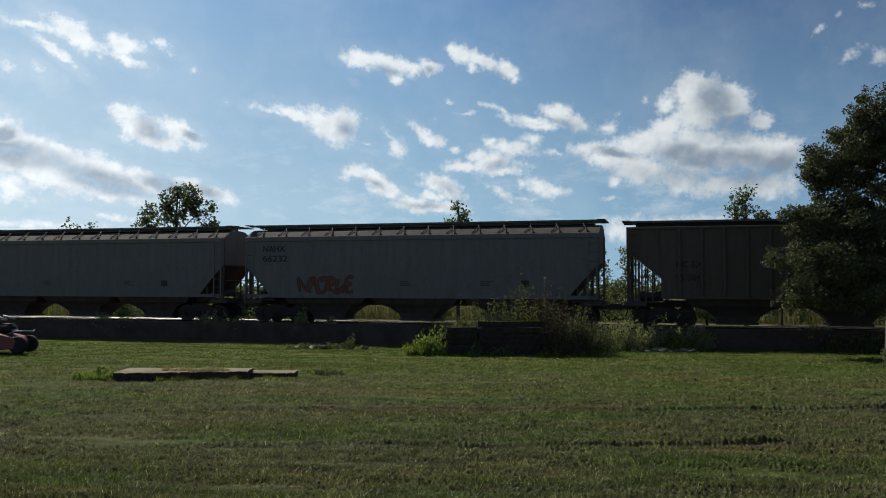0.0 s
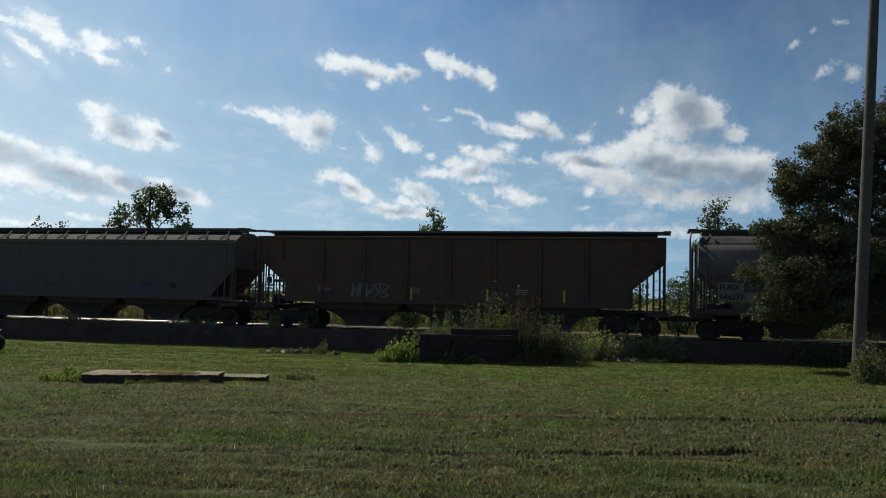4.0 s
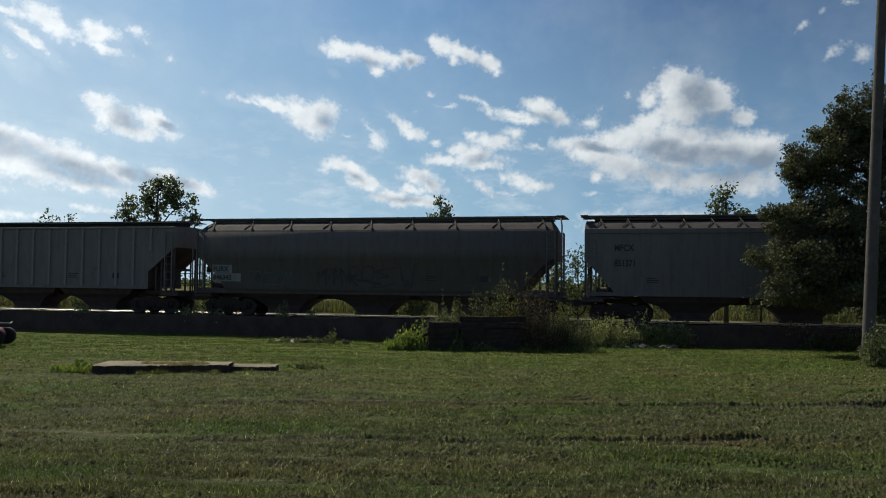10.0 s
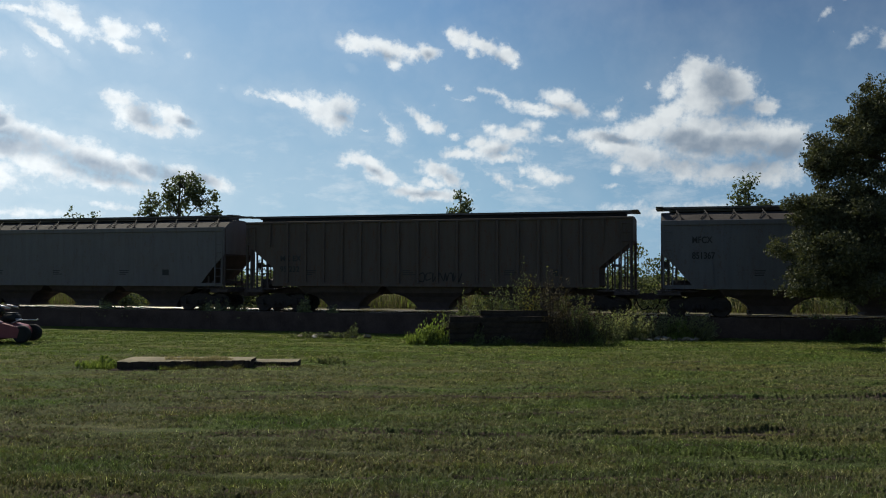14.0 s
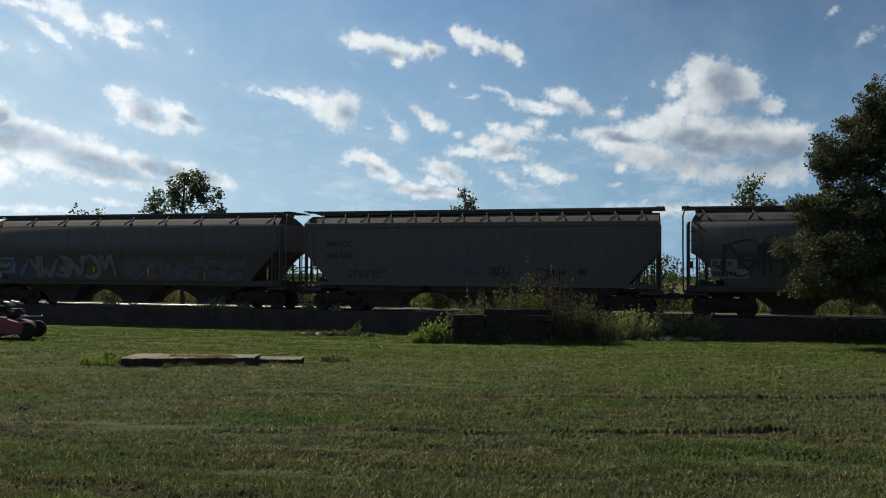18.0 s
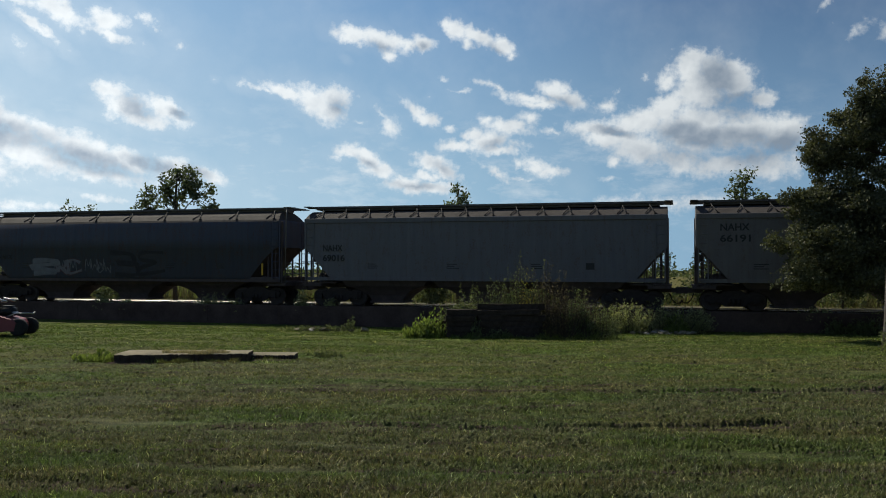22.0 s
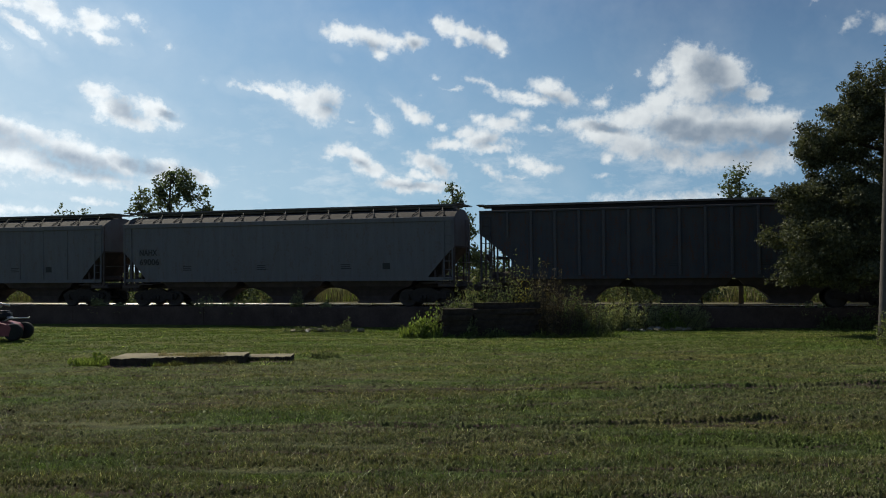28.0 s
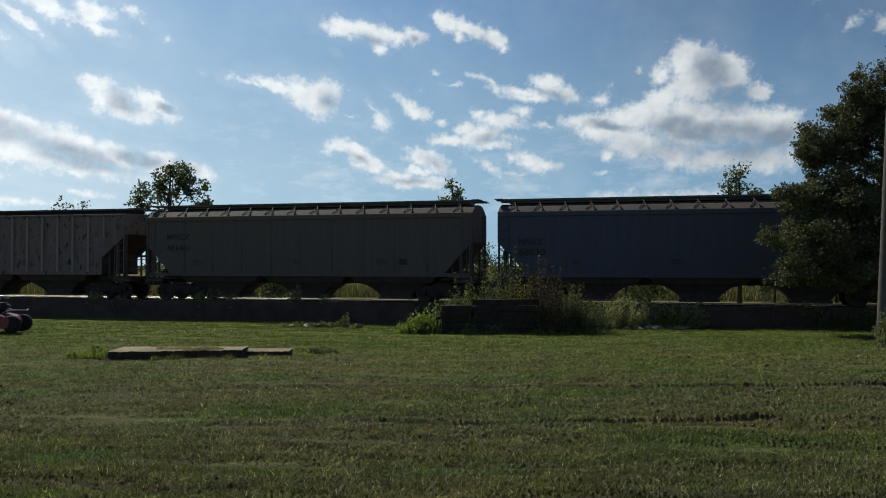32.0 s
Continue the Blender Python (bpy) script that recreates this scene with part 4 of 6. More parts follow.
TOWER_HEAD = [
    (15.82, 12.38, 0.97, 1.18, 0, 1.15), (17.4, 11.86, 1.57, 1.18, -22, 1.2), (18.55, 11.45, 1.08, 1.1, 0, 1.15),
    (16.49, 11.12, 1.38, 1.47, 0, 1.2), (14.55, 11.75, 0.84, 0.53, 30, 0.85), (18.43, 12.31, 1.01, 0.45, -22, 1.1),
    (20.17, 10.27, 0.63, 0.58, 0, 1.05), (16.14, 13.05, 0.83, 0.48, 0, 1.05),
]
TOWER_BASE = [
    (14.6, 10.12, 1.76, 0.81, 30, 1.15), (12.75, 9.27, 2.21, 0.79, 14, 1.15), (10.3, 8.92, 1.96, 0.54, -6, 1.05),
    (10.77, 8.4, 1.95, 0.72, -22, 1.05), (12.81, 7.69, 2.13, 1.01, -15, 1.1), (16.26, 8.63, 2.97, 1.48, -5, 1.2),
    (19.04, 8.43, 2.61, 1.11, 0, 1.2), (21.22, 8.18, 1.43, 1.1, 0, 1.15), (15.37, 6.68, 1.6, 0.71, -18, 0.95),
    (17.67, 6.39, 2.78, 0.64, 0, 0.8), (20.34, 6.39, 2.04, 0.83, 0, 0.8),
]
AFTERNOON_WISPS = [
    (23.66, 15.48, 0.63, 0.23, 25, 0.33), (24.68, 16.11, 0.34, 0.22, 20, 0.28), (25.25, 13.85, 0.68, 0.42, 50, 0.37),
    (26.86, 13.6, 0.54, 0.7, 30, 0.42), (26.17, 16.46, 0.67, 0.28, 10, 0.36), (23.95, 14.25, 0.25, 0.39, 60, 0.2),
    (-14.13, 11.77, 0.28, 0.18, 0, 0.22), (-25.85, 3.69, 3.63, 0.27, 0, 0.5), (14.47, 4.19, 4.19, 0.43, 0, 0.5),
]
CLOUDS = VEIL_BANK_CLOUD + SUNWARD_BANK_CLOUD + POPLAR_TOP_CLOUD + WEDGE_CLOUD + HIGH_MIDDLE_CLOUD + HIGH_RIGHT_CLOUD + SHOAL_CLOUD + BREAKING_CLOUD + SWARM_CLOUD + LOW_LEFT_PUFF + LOW_MIDDLE_PUFF + LOW_RIGHT_WISPS + TOWER_HEAD + TOWER_BASE + AFTERNOON_WISPS
# grey undersides: azimuth, elevation, half-width, half-height, tilt
DEEP_UNDERSIDES = [
    (17.6, 11.64, 1.5, 1.18, -38), (18.33, 10.32, 1.42, 0.62, 0), (15.39, 8.6, 1.46, 0.71, -5), (18.03, 7.99, 3.72, 0.84, -2),
    (21.11, 7.64, 1.43, 0.76, 0), (11.13, 8.75, 1.37, 0.32, -16), (-26.39, 7.87, 3.31, 0.79, -4), (-21.03, 6.33, 2.93, 0.69, -16),
    (-17.87, 6.38, 1.69, 0.49, -12), (-15.29, 6, 1.04, 0.39, -15), (-26.92, 8.88, 0.72, 0.46, 0), (-18.86, 9.77, 0.94, 0.59, -32),
    (-16.27, 9.55, 0.76, 0.32, -25),
]
FAINT_UNDERSIDES = [
    (15.6, 7.0, 3.6, 0.8, -6), (19.5, 6.9, 2.2, 0.9, 0), (18.3, 10.0, 1.9, 1.2, 0),
    (-6.31, 10.17, 0.67, 0.8, 0), (-3.53, 14.04, 0.97, 0.29, -15), (-0.98, 14.14, 0.53, 0.25, 0), (3.79, 13.97, 0.6, 0.25, -35),
    (7.98, 10.75, 1.18, 0.33, -14), (3.59, 8.09, 0.82, 0.37, 20), (-4.44, 6.75, 0.82, 0.26, -36), (0.37, 6.4, 0.9, 0.37, -28),
    (-1.46, 5.4, 1.94, 0.22, -4),
]
DOME = 3000.0


def cloud_material():
    n = Nodes("sky_with_drifting_clouds")
    c = n.add("ShaderNodeTexCoord")
    nm = n.add("ShaderNodeVectorMath")
    nm.operation = "NORMALIZE"
    n.link(c.outputs["Object"], nm.inputs[0])
    s = n.add("ShaderNodeSeparateXYZ")
    n.link(nm.outputs[0], s.inputs[0])
    az = n.math("MULTIPLY", n.math("ARCTAN2", s.outputs[0], s.outputs[1]), 57.2958)
    el = n.math("MULTIPLY", n.math("ARCSINE", s.outputs[2]), 57.2958)
    cb = n.add("ShaderNodeCombineXYZ")
    n.link(az, cb.inputs[0])
    n.link(el, cb.inputs[1])
    flat = cb.outputs[0]

    def shifted(place, amount, scale, detail, rough):
        """A place pushed about by noise, so that outlines turn ragged."""
        wn = n.add("ShaderNodeTexNoise")
        wn.inputs["Scale"].default_value, wn.inputs["Detail"].default_value, wn.inputs["Roughness"].default_value = scale, detail, rough
        n.link(place, wn.inputs["Vector"])
        sh = n.add("ShaderNodeVectorMath")
        sh.operation = "MULTIPLY_ADD"
        n.link(wn.outputs["Color"], sh.inputs[0])
        sh.inputs[1].default_value, sh.inputs[2].default_value = (2 * amount, 1.5 * amount, 0), (-amount, -0.75 * amount, 0)
        ad = n.add("ShaderNodeVectorMath")
        n.link(place, ad.inputs[0])
        n.link(sh.outputs[0], ad.inputs[1])
        return ad.outputs[0]

    def lobe(place, a, e, w, h, tilt):
        """How far a place lies from the middle of an ellipse; 1 on its rim."""
        m = n.add("ShaderNodeMapping")
        m.vector_type = "TEXTURE"
        m.inputs["Location"].default_value, m.inputs["Rotation"].default_value, m.inputs["Scale"].default_value = (a, e, 0), (0, 0, radians(tilt)), (w, h, 1)
        n.link(place, m.inputs["Vector"])
        ln = n.add("ShaderNodeVectorMath")
        ln.operation = "LENGTH"
        n.link(m.outputs[0], ln.inputs[0])
        return ln.outputs["Value"]

    def after(place, value):
        """The same place, worked out only once value is known: keeps the node chain narrow."""
        vm = n.add("ShaderNodeVectorMath")
        vm.operation = "MULTIPLY_ADD"
        n.link(value, vm.inputs[0])
        vm.inputs[1].default_value = (1e-9, 1e-9, 0)
        n.link(place, vm.inputs[2])
        return vm.outputs[0]

    torn = shifted(flat, 0.62, 1.0, 6, 0.6)
    best = None
    for i, (a, e, w, h, tilt, thick) in enumerate(CLOUDS):
        if i % 12 == 11:
            torn = after(torn, best)
        rise = thick if thick >= 0.5 else 1.6 * thick - 0.3
        d = n.math("SUBTRACT", rise, n.math("MULTIPLY", lobe(torn, a, e, w * 1.12, h * 1.15, tilt), max(thick, 0.5)))
        best = d if best is None else n.math("SMOOTH_MAX", best, d, 0.16)
    puff = n.noise(1.3, 7, 0.6, flat)
    fine = n.noise(4.5, 5, 0.62, flat)
    dens = n.math("ADD", best, n.math("MULTIPLY", n.math("SUBTRACT", puff, 0.5), 1.55))
    dens = n.math("ADD", dens, n.math("MULTIPLY", n.math("SUBTRACT", fine, 0.5), 0.40))
    al = n.add("ShaderNodeMapRange")
    al.interpolation_type = "SMOOTHSTEP"
    for i, v in ((1, -0.30), (2, 0.72), (3, 0.0), (4, 0.97)):
        al.inputs[i].default_value = v
    n.link(dens, al.inputs[0])
    # thick cores are grey from below, rims glow with the sun behind
    rolled = shifted(after(flat, best), 0.55, 0.9, 5, 0.55)
    under = None
    for rows, gain in ((DEEP_UNDERSIDES, 1.0), (FAINT_UNDERSIDES, 0.55)):
        for a, e, w, h, tilt in rows:
            d = n.math("MULTIPLY", n.math("SUBTRACT", 1.0, lobe(rolled, a, e, w * 1.22, h * 1.25, tilt)), gain)
            under = d if under is None else n.math("SMOOTH_MAX", under, d, 0.12)
    core = n.add("ShaderNodeMapRange")
    core.interpolation_type = "SMOOTHSTEP"
    for i, v in ((1, -0.25), (2, 0.75), (3, 0.0), (4, 1.0)):
        core.inputs[i].default_value = v
    n.link(n.math("ADD", under, n.math("MULTIPLY", n.math("SUBTRACT", n.noise(0.9, 5, 0.5, flat), 0.5), 0.7)), core.inputs[0])
    # clear sky behind: pale towards the sun and the horizon, deeper blue away from them
    u = n.math("DIVIDE", n.math("ADD", az, 34.0), 68.0, clamp=True)
    hi = n.ramp(u, [(0.0, (0.39, 0.555, 0.725)), (0.25, (0.24, 0.40, 0.62)), (0.5, (0.120, 0.24, 0.465)), (0.72, (0.048, 0.098, 0.238)), (1.0, (0.025, 0.051, 0.140))])
    lo = n.ramp(u, [(0.0, (0.60, 0.74, 0.815)), (0.5, (0.345, 0.52, 0.64)), (1.0, (0.165, 0.295, 0.44))])
    v = n.add("ShaderNodeMapRange")
    for i, val in ((1, 3.0), (2, 23.0), (3, 0.0), (4, 1.0)):
        v.inputs[i].default_value = val
    n.link(el, v.inputs[0])
    clear = n.mix(v.outputs[0], lo, hi)
    # billows: lumps are lit on the side towards the sun, up and to the left
    shift = n.add("ShaderNodeVectorMath")
    n.link(flat, shift.inputs[0])
    shift.inputs[1].default_value = (-0.3, 0.5, 0)
    lump = n.math("SUBTRACT", n.noise(0.45, 4, 0.42, flat), n.noise(0.45, 4, 0.42, shift.outputs[0]))
    near = n.add("ShaderNodeVectorMath")
    n.link(flat, near.inputs[0])
    near.inputs[1].default_value = (-0.12, 0.2, 0)
    small = n.math("SUBTRACT", n.noise(1.5, 3, 0.45, flat), n.noise(1.5, 3, 0.45, near.outputs[0]))
    lump = n.math("ADD", lump, n.math("MULTIPLY", small, 0.18))
    grey = n.math("ADD", n.math("MULTIPLY", core.outputs[0], 0.90), 0.05)
    grey = n.math("SUBTRACT", grey, n.math("MULTIPLY", lump, 1.3), clamp=True)
    white = n.mix(u, (1.08, 1.08, 1.05), (0.66, 0.665, 0.645))
    col = n.mix(grey, white, n.mix(u, (0.44, 0.50, 0.57), (0.20, 0.24, 0.29)))
    # a thin veil of high haze between the clouds
    veil = n.math("MULTIPLY", n.ramp(n.noise(0.13, 5, 0.6, flat), [(0.42, (0, 0, 0)), (0.75, (1, 1, 1))]), 0.14)
    # torn wisps low down, thinning upwards
    wisp = n.ramp(n.noise(0.42, 7, 0.66, n.coords_of(flat, (0.6, 1.5, 1.0))), [(0.47, (0, 0, 0)), (0.72, (1, 1, 1))])
    reach = n.math("SUBTRACT", 1.0, n.math("DIVIDE", n.math("ABSOLUTE", n.math("SUBTRACT", el, 5.5)), 6.5), clamp=True)
    veil = n.math("MAXIMUM", veil, n.math("MULTIPLY", n.math("MULTIPLY", wisp, reach), 0.5))
    # a soft bright haze round the clouds
    halo = n.add("ShaderNodeMapRange")
    halo.interpolation_type = "SMOOTHSTEP"
    for i, val in ((1, -1.5), (2, 0.2), (3, 0.0), (4, 0.26)):
        halo.inputs[i].default_value = val
    n.link(n.math("ADD", best, n.math("MULTIPLY", n.math("SUBTRACT", n.noise(0.35, 5, 0.6, flat), 0.5), 1.6)), halo.inputs[0])
    veil = n.math("MAXIMUM", veil, n.math("MULTIPLY", halo.outputs[0], n.math("SUBTRACT", 1.0, n.math("MULTIPLY", u, 1.5), clamp=True)))
    col = n.mix(n.math("MAXIMUM", al.outputs[0], veil), clear, col)
    em = n.add("ShaderNodeEmission")
    n.link(col, em.inputs["Color"])
    em.inputs["Strength"].default_value = 0.97
    n.link(em.outputs[0], n.out.inputs["Surface"])
    n.t.nodes.remove(n.b)
    return n.m


def build_clouds():
    bm = bmesh.new()
    rows = []
    for j in range(18):
        e = radians(-1.5 + 34 * j / 17)
        rows.append([bm.verts.new((DOME * math.sin(a) * math.cos(e), DOME * math.cos(a) * math.cos(e), DOME * math.sin(e))) for a in (radians(-48 + 4 * i) for i in range(25))])
    for a, b in zip(rows, rows[1:]):
        for i in range(24):
            bm.faces.new((a[i], a[i + 1], b[i + 1], b[i])).smooth = True
    ob = part("backdrop_sky", bm, cloud_material())
    tagged(ob, "blue sky with scattered white cumulus clouds, grey underneath", "sky", kind="structure")
    return ob


CLOUD_LAYER = build_clouds()


# ---- plants ----
LEAF_BIG = foliage("shade_tree_leaves", (0.050, 0.056, 0.036), (0.125, 0.128, 0.074), 0.65, 0.20)
LEAF_FAR = foliage("poplar_leaves", (0.055, 0.068, 0.038), (0.14, 0.165, 0.09), 0.7, 0.3)
LEAF_WEED = foliage("weed_leaves", (0.06, 0.07, 0.036), (0.18, 0.20, 0.10), 0.7, 0.34)
LEAF_FEATHER = foliage("feathery_weed_leaves", (0.10, 0.11, 0.055), (0.26, 0.27, 0.145), 0.7, 0.48)
# brighter copy of LEAF_FEATHER: lightens weeds that stand in the train's shadow
LEAF_LIT = foliage("lit_feathery_leaves", (0.13, 0.14, 0.075), (0.33, 0.34, 0.19), 0.7, 0.45)
LEAF_BRIGHT = foliage("bright_grass_leaves", (0.08, 0.11, 0.03), (0.23, 0.28, 0.085), 0.6, 0.45)
LEAF_RED = foliage("reddish_weed_leaves", (0.07, 0.058, 0.042), (0.17, 0.135, 0.09), 0.7, 0.3)
LEAF_YELLOW = foliage("goldenrod_flowers", (0.25, 0.20, 0.04), (0.42, 0.34, 0.07), 0.7, 0.3)
DRY_WEED = foliage("dry_tall_grass", (0.080, 0.074, 0.042), (0.160, 0.145, 0.088), 0.8, 0.26)
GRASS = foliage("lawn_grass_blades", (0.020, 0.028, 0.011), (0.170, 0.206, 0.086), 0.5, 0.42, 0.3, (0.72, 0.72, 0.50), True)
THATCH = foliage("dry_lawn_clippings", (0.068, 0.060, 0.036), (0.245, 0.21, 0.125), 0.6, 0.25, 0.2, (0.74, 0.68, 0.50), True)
LUSH = foliage("even_green_grass", (0.030, 0.046, 0.012), (0.115, 0.150, 0.046), 0.6, 0.40, 0.15)
STRAW = foliage("pale_straw", (0.16, 0.13, 0.085), (0.42, 0.36, 0.25), 0.7, 0.3, 0.1)


def leaf_cloud(name, centres, size, rng, stretch=1.6, up=0.0):
    """One mesh of diamond leaves, each folded a little, at the given places."""
    k = len(centres)
    a = rng.normal(size=(k, 3))
    a[:, 2] = a[:, 2] * (1 - up) + up * 2.5
    a /= np.linalg.norm(a, axis=1)[:, None]
    b = np.cross(a, rng.normal(size=(k, 3)))
    b /= np.linalg.norm(b, axis=1)[:, None]
    s = (size * rng.uniform(0.55, 1.25, k))[:, None]
    v = np.stack([centres - a * s * stretch / 2, centres + b * s * 0.42, centres + a * s * stretch / 2, centres - b * s * 0.42], 1)
    f = np.arange(4 * k).reshape(k, 4)
    return raw_mesh(name, v.reshape(-1, 3), f)


def clumps(blobs, k, spread, per, rng, shell=0.55):
    """Leaf places gathered in clumps that fill ellipsoids (x, y, z, rx, ry, rz), denser towards the outside."""
    vol = np.array([b[3] * b[4] * b[5] for b in blobs]) ** 0.75
    pick = rng.choice(len(blobs), k, p=vol / vol.sum())
    bl = np.array(blobs, float)[pick]
    d = rng.normal(size=(k, 3))
    d /= np.linalg.norm(d, axis=1)[:, None]
    r = rng.uniform(shell, 1.0, k) ** 0.6
    mid = bl[:, :3] + d * bl[:, 3:] * r[:, None]
    pts = np.repeat(mid, per, 0) + rng.normal(size=(k * per, 3)) * spread
    return mid, pts


def tree(base, blobs, k, per, spread, leaf, trunk_r, mat, seed, label, category="tree", twigs=40, trunk_top=None, shell=0.4, name="tree"):
    rng = np.random.default_rng(seed)
    base = Vector(base)
    t = thing(name, Matrix.Translation(base), label, category)
    mid, pts = clumps(blobs, k, spread, per, rng, shell)
    bm = bmesh.new()
    top = Vector(trunk_top or (blobs[0][0] * 0.5, blobs[0][1] * 0.5, blobs[0][2]))
    j = Vector((rng.uniform(-0.1, 0.1), rng.uniform(-0.1, 0.1), 0))
    spine = [Vector((0, 0, -0.2)), top * 0.25 + j, top * 0.55 - j, top * 0.8 + j, top]
    tube(bm, spine, [trunk_r * 1.25, trunk_r, trunk_r * 0.8, trunk_r * 0.6, trunk_r * 0.35], 9)
    part("trunk", bm, BARK, t)
    bm = bmesh.new()
    for b in blobs:
        c = Vector(b[:3])
        f = min(0.95, max(0.15, (c.z - 0.35 * b[5]) / top.z * 0.8))
        s = top * f
        tube(bm, [s, s.lerp(c, 0.5) + Vector((0, 0, 0.12 * c.length * 0.2)), c], [trunk_r * 0.4, trunk_r * 0.28, trunk_r * 0.14], 6)
    for i in rng.choice(len(mid), min(twigs, len(mid)), replace=False):
        p = Vector(mid[i])
        c = min((Vector(b[:3]) for b in blobs), key=lambda q: (q - p).length)
        tube(bm, [c, c.lerp(p, 0.5) + Vector((0, 0, -0.05)), p], [trunk_r * 0.13, trunk_r * 0.09, trunk_r * 0.04], 4, cap=False)
    part("limb_work", bm, BARK, t)
    hang("crown", leaf_cloud("crown", pts, leaf, rng), mat, t)
    return t


# the broad tree at the wall's foot
def shade_tree():
    """A dense tree of leafy sprays: dark inside, ragged at its outline, with a gap where the sky shows."""
    rng = np.random.default_rng(11)
    t = thing("tree", Matrix.Translation((17.2, 30.0, ground_z(0, 30))), "broad dark green shade tree with low branches beside the track", "tree")
    lobes = np.array([(0.4, 0, 5.8, 3.2, 3.0, 3.3), (-2.4, -0.6, 3.6, 2.7, 2.2, 1.7), (-3.6, 0, 5.0, 1.5, 1.5, 1.5), (-1.3, 0, 7.4, 1.6, 1.6, 1.6), (-1.9, 0, 8.5, 0.85, 0.9, 1.2), (-4.0, -0.6, 3.2, 1.75, 1.7, 1.2), (3.0, 0, 5.2, 3.0, 3.0, 3.2)])
    more = np.array([(1.5, -1.0, 3.0, 3.0, 2.2, 1.2), (2.4, 0, 8.0, 1.9, 1.8, 1.9), (0.5, 0, 8.9, 1.3, 1.3, 1.1), (-3.2, 0, 6.8, 1.2, 1.2, 1.1), (-2.5, 0, 7.6, 0.9, 1.0, 1.0), (-4.2, 0, 6.3, 0.8, 0.9, 0.8), (-4.4, -0.3, 4.5, 0.9, 0.9, 0.7), (-4.3, -0.9, 2.4, 1.5, 1.2, 0.9), (-2.6, -1.4, 2.2, 1.6, 1.2, 0.9)])
    lobes = np.concatenate([lobes, more]) + np.array([-0.22, 0, 0, 0, 0, 0])
    area = (lobes[:, 3] * lobes[:, 5])
    k = 720
    lb = lobes[rng.choice(len(lobes), k, p=area / area.sum())]
    d = rng.normal(size=(k, 3))
    d /= np.linalg.norm(d, axis=1)[:, None]
    mid = lb[:, :3] + d * lb[:, 3:] * rng.uniform(0.62, 1.0, k)[:, None]
    mid = mid[(np.hypot(mid[:, 0] + 4.95, mid[:, 2] - 5.75) > 0.75) & (mid[:, 2] > 1.35)]
    k = len(mid)
    # each spray: leaves through a flattened, drooping ball with a crisp edge
    per = 300
    q = rng.normal(size=(k, per, 3))
    q *= (rng.uniform(0, 1, (k, per)) ** 0.42 / np.linalg.norm(q, axis=2))[:, :, None]
    size = rng.uniform(0.26, 0.56, k)[:, None, None] * np.array([1.0, 1.0, 0.72])
    pts = [(mid[:, None] + q * size).reshape(-1, 3)]
    # short shoots that stick out of the outline
    shoots = mid[rng.choice(k, 420, replace=False)]
    out = shoots - np.array([0.3, 0, 5.2])
    out /= np.linalg.norm(out, axis=1)[:, None]
    out += rng.normal(0, 0.35, out.shape) + np.array([0, 0, 0.35])
    ends = shoots + out * rng.uniform(0.25, 0.6, len(out))[:, None]
    u = rng.uniform(0.3, 1.0, (len(out), 34, 1))
    pts.append((shoots[:, None] + (ends - shoots)[:, None] * u + rng.normal(0, 0.055, (len(out), 34, 3))).reshape(-1, 3))
    # the dark inside
    lb = lobes[rng.choice(len(lobes), 76000, p=area / area.sum())]
    d = rng.normal(size=(len(lb), 3))
    d *= (rng.uniform(0, 0.84, len(lb)) / np.linalg.norm(d, axis=1))[:, None]
    inner = lb[:, :3] + d * lb[:, 3:]
    pts.append(inner[np.hypot(inner[:, 0] + 4.95, inner[:, 2] - 5.75) > 0.8])
    bm = bmesh.new()
    tube(bm, [(0, 0, -0.2), (0.1, 0, 1.6), (0.25, 0.1, 3.6), (0.2, 0, 5.4), (0.3, 0, 7.0)], [0.34, 0.26, 0.22, 0.16, 0.09], 10)
    part("trunk", bm, BARK, t)
    for x, y, z in lobes[:, :3]:
        bm = bmesh.new()
        c, s = Vector((x, y, z)), Vector((0.2, 0, max(1.4, min(6.2, z - 1.6))))
        tube(bm, [s, s.lerp(c, 0.5) + Vector((0, 0, 0.3)), c], [0.11, 0.075, 0.035], 6)
        for i in np.argsort(np.linalg.norm(mid - np.array((x, y, z)), axis=1))[:12]:
            p = Vector(mid[i])
            tube(bm, [c, c.lerp(p, 0.5) + Vector((0, 0, -0.05)), p], [0.03, 0.02, 0.009], 4, cap=False)
        part("limb", bm, BARK, t)
    bm = bmesh.new()
    for a, b in zip(shoots, ends):
        tube(bm, [a, b], [0.009, 0.004], 3, cap=False)
    tagged(part("twigs", bm, BARK, t), kind="stuff")
    hang("crown", leaf_cloud("crown", np.concatenate(pts), 0.074, rng, 1.5), LEAF_BIG, t)


shade_tree()

# trees and thickets beyond the track
FAR_Z = -1.1
tree((-19.0, 62, FAR_Z), [(0.2, 0, 9.0, 1.5, 1.4, 1.0), (-1.5, 0, 7.9, 1.3, 1.2, 0.8), (1.6, 0, 8.0, 1.0, 1.0, 0.9), (-0.3, 0, 7.8, 1.4, 1.2, 0.9), (-2.2, 0, 7.1, 0.8, 0.8, 0.6), (2.5, 0, 7.0, 0.7, 0.7, 0.5), (0, 0, 6.0, 2.4, 1.6, 0.9)],
     150, 30, 0.17, 0.17, 0.15, LEAF_FAR, 21, "young poplar with sparse green leaves beyond the track", twigs=110, trunk_top=(0, 0, 9.3), shell=0.1)
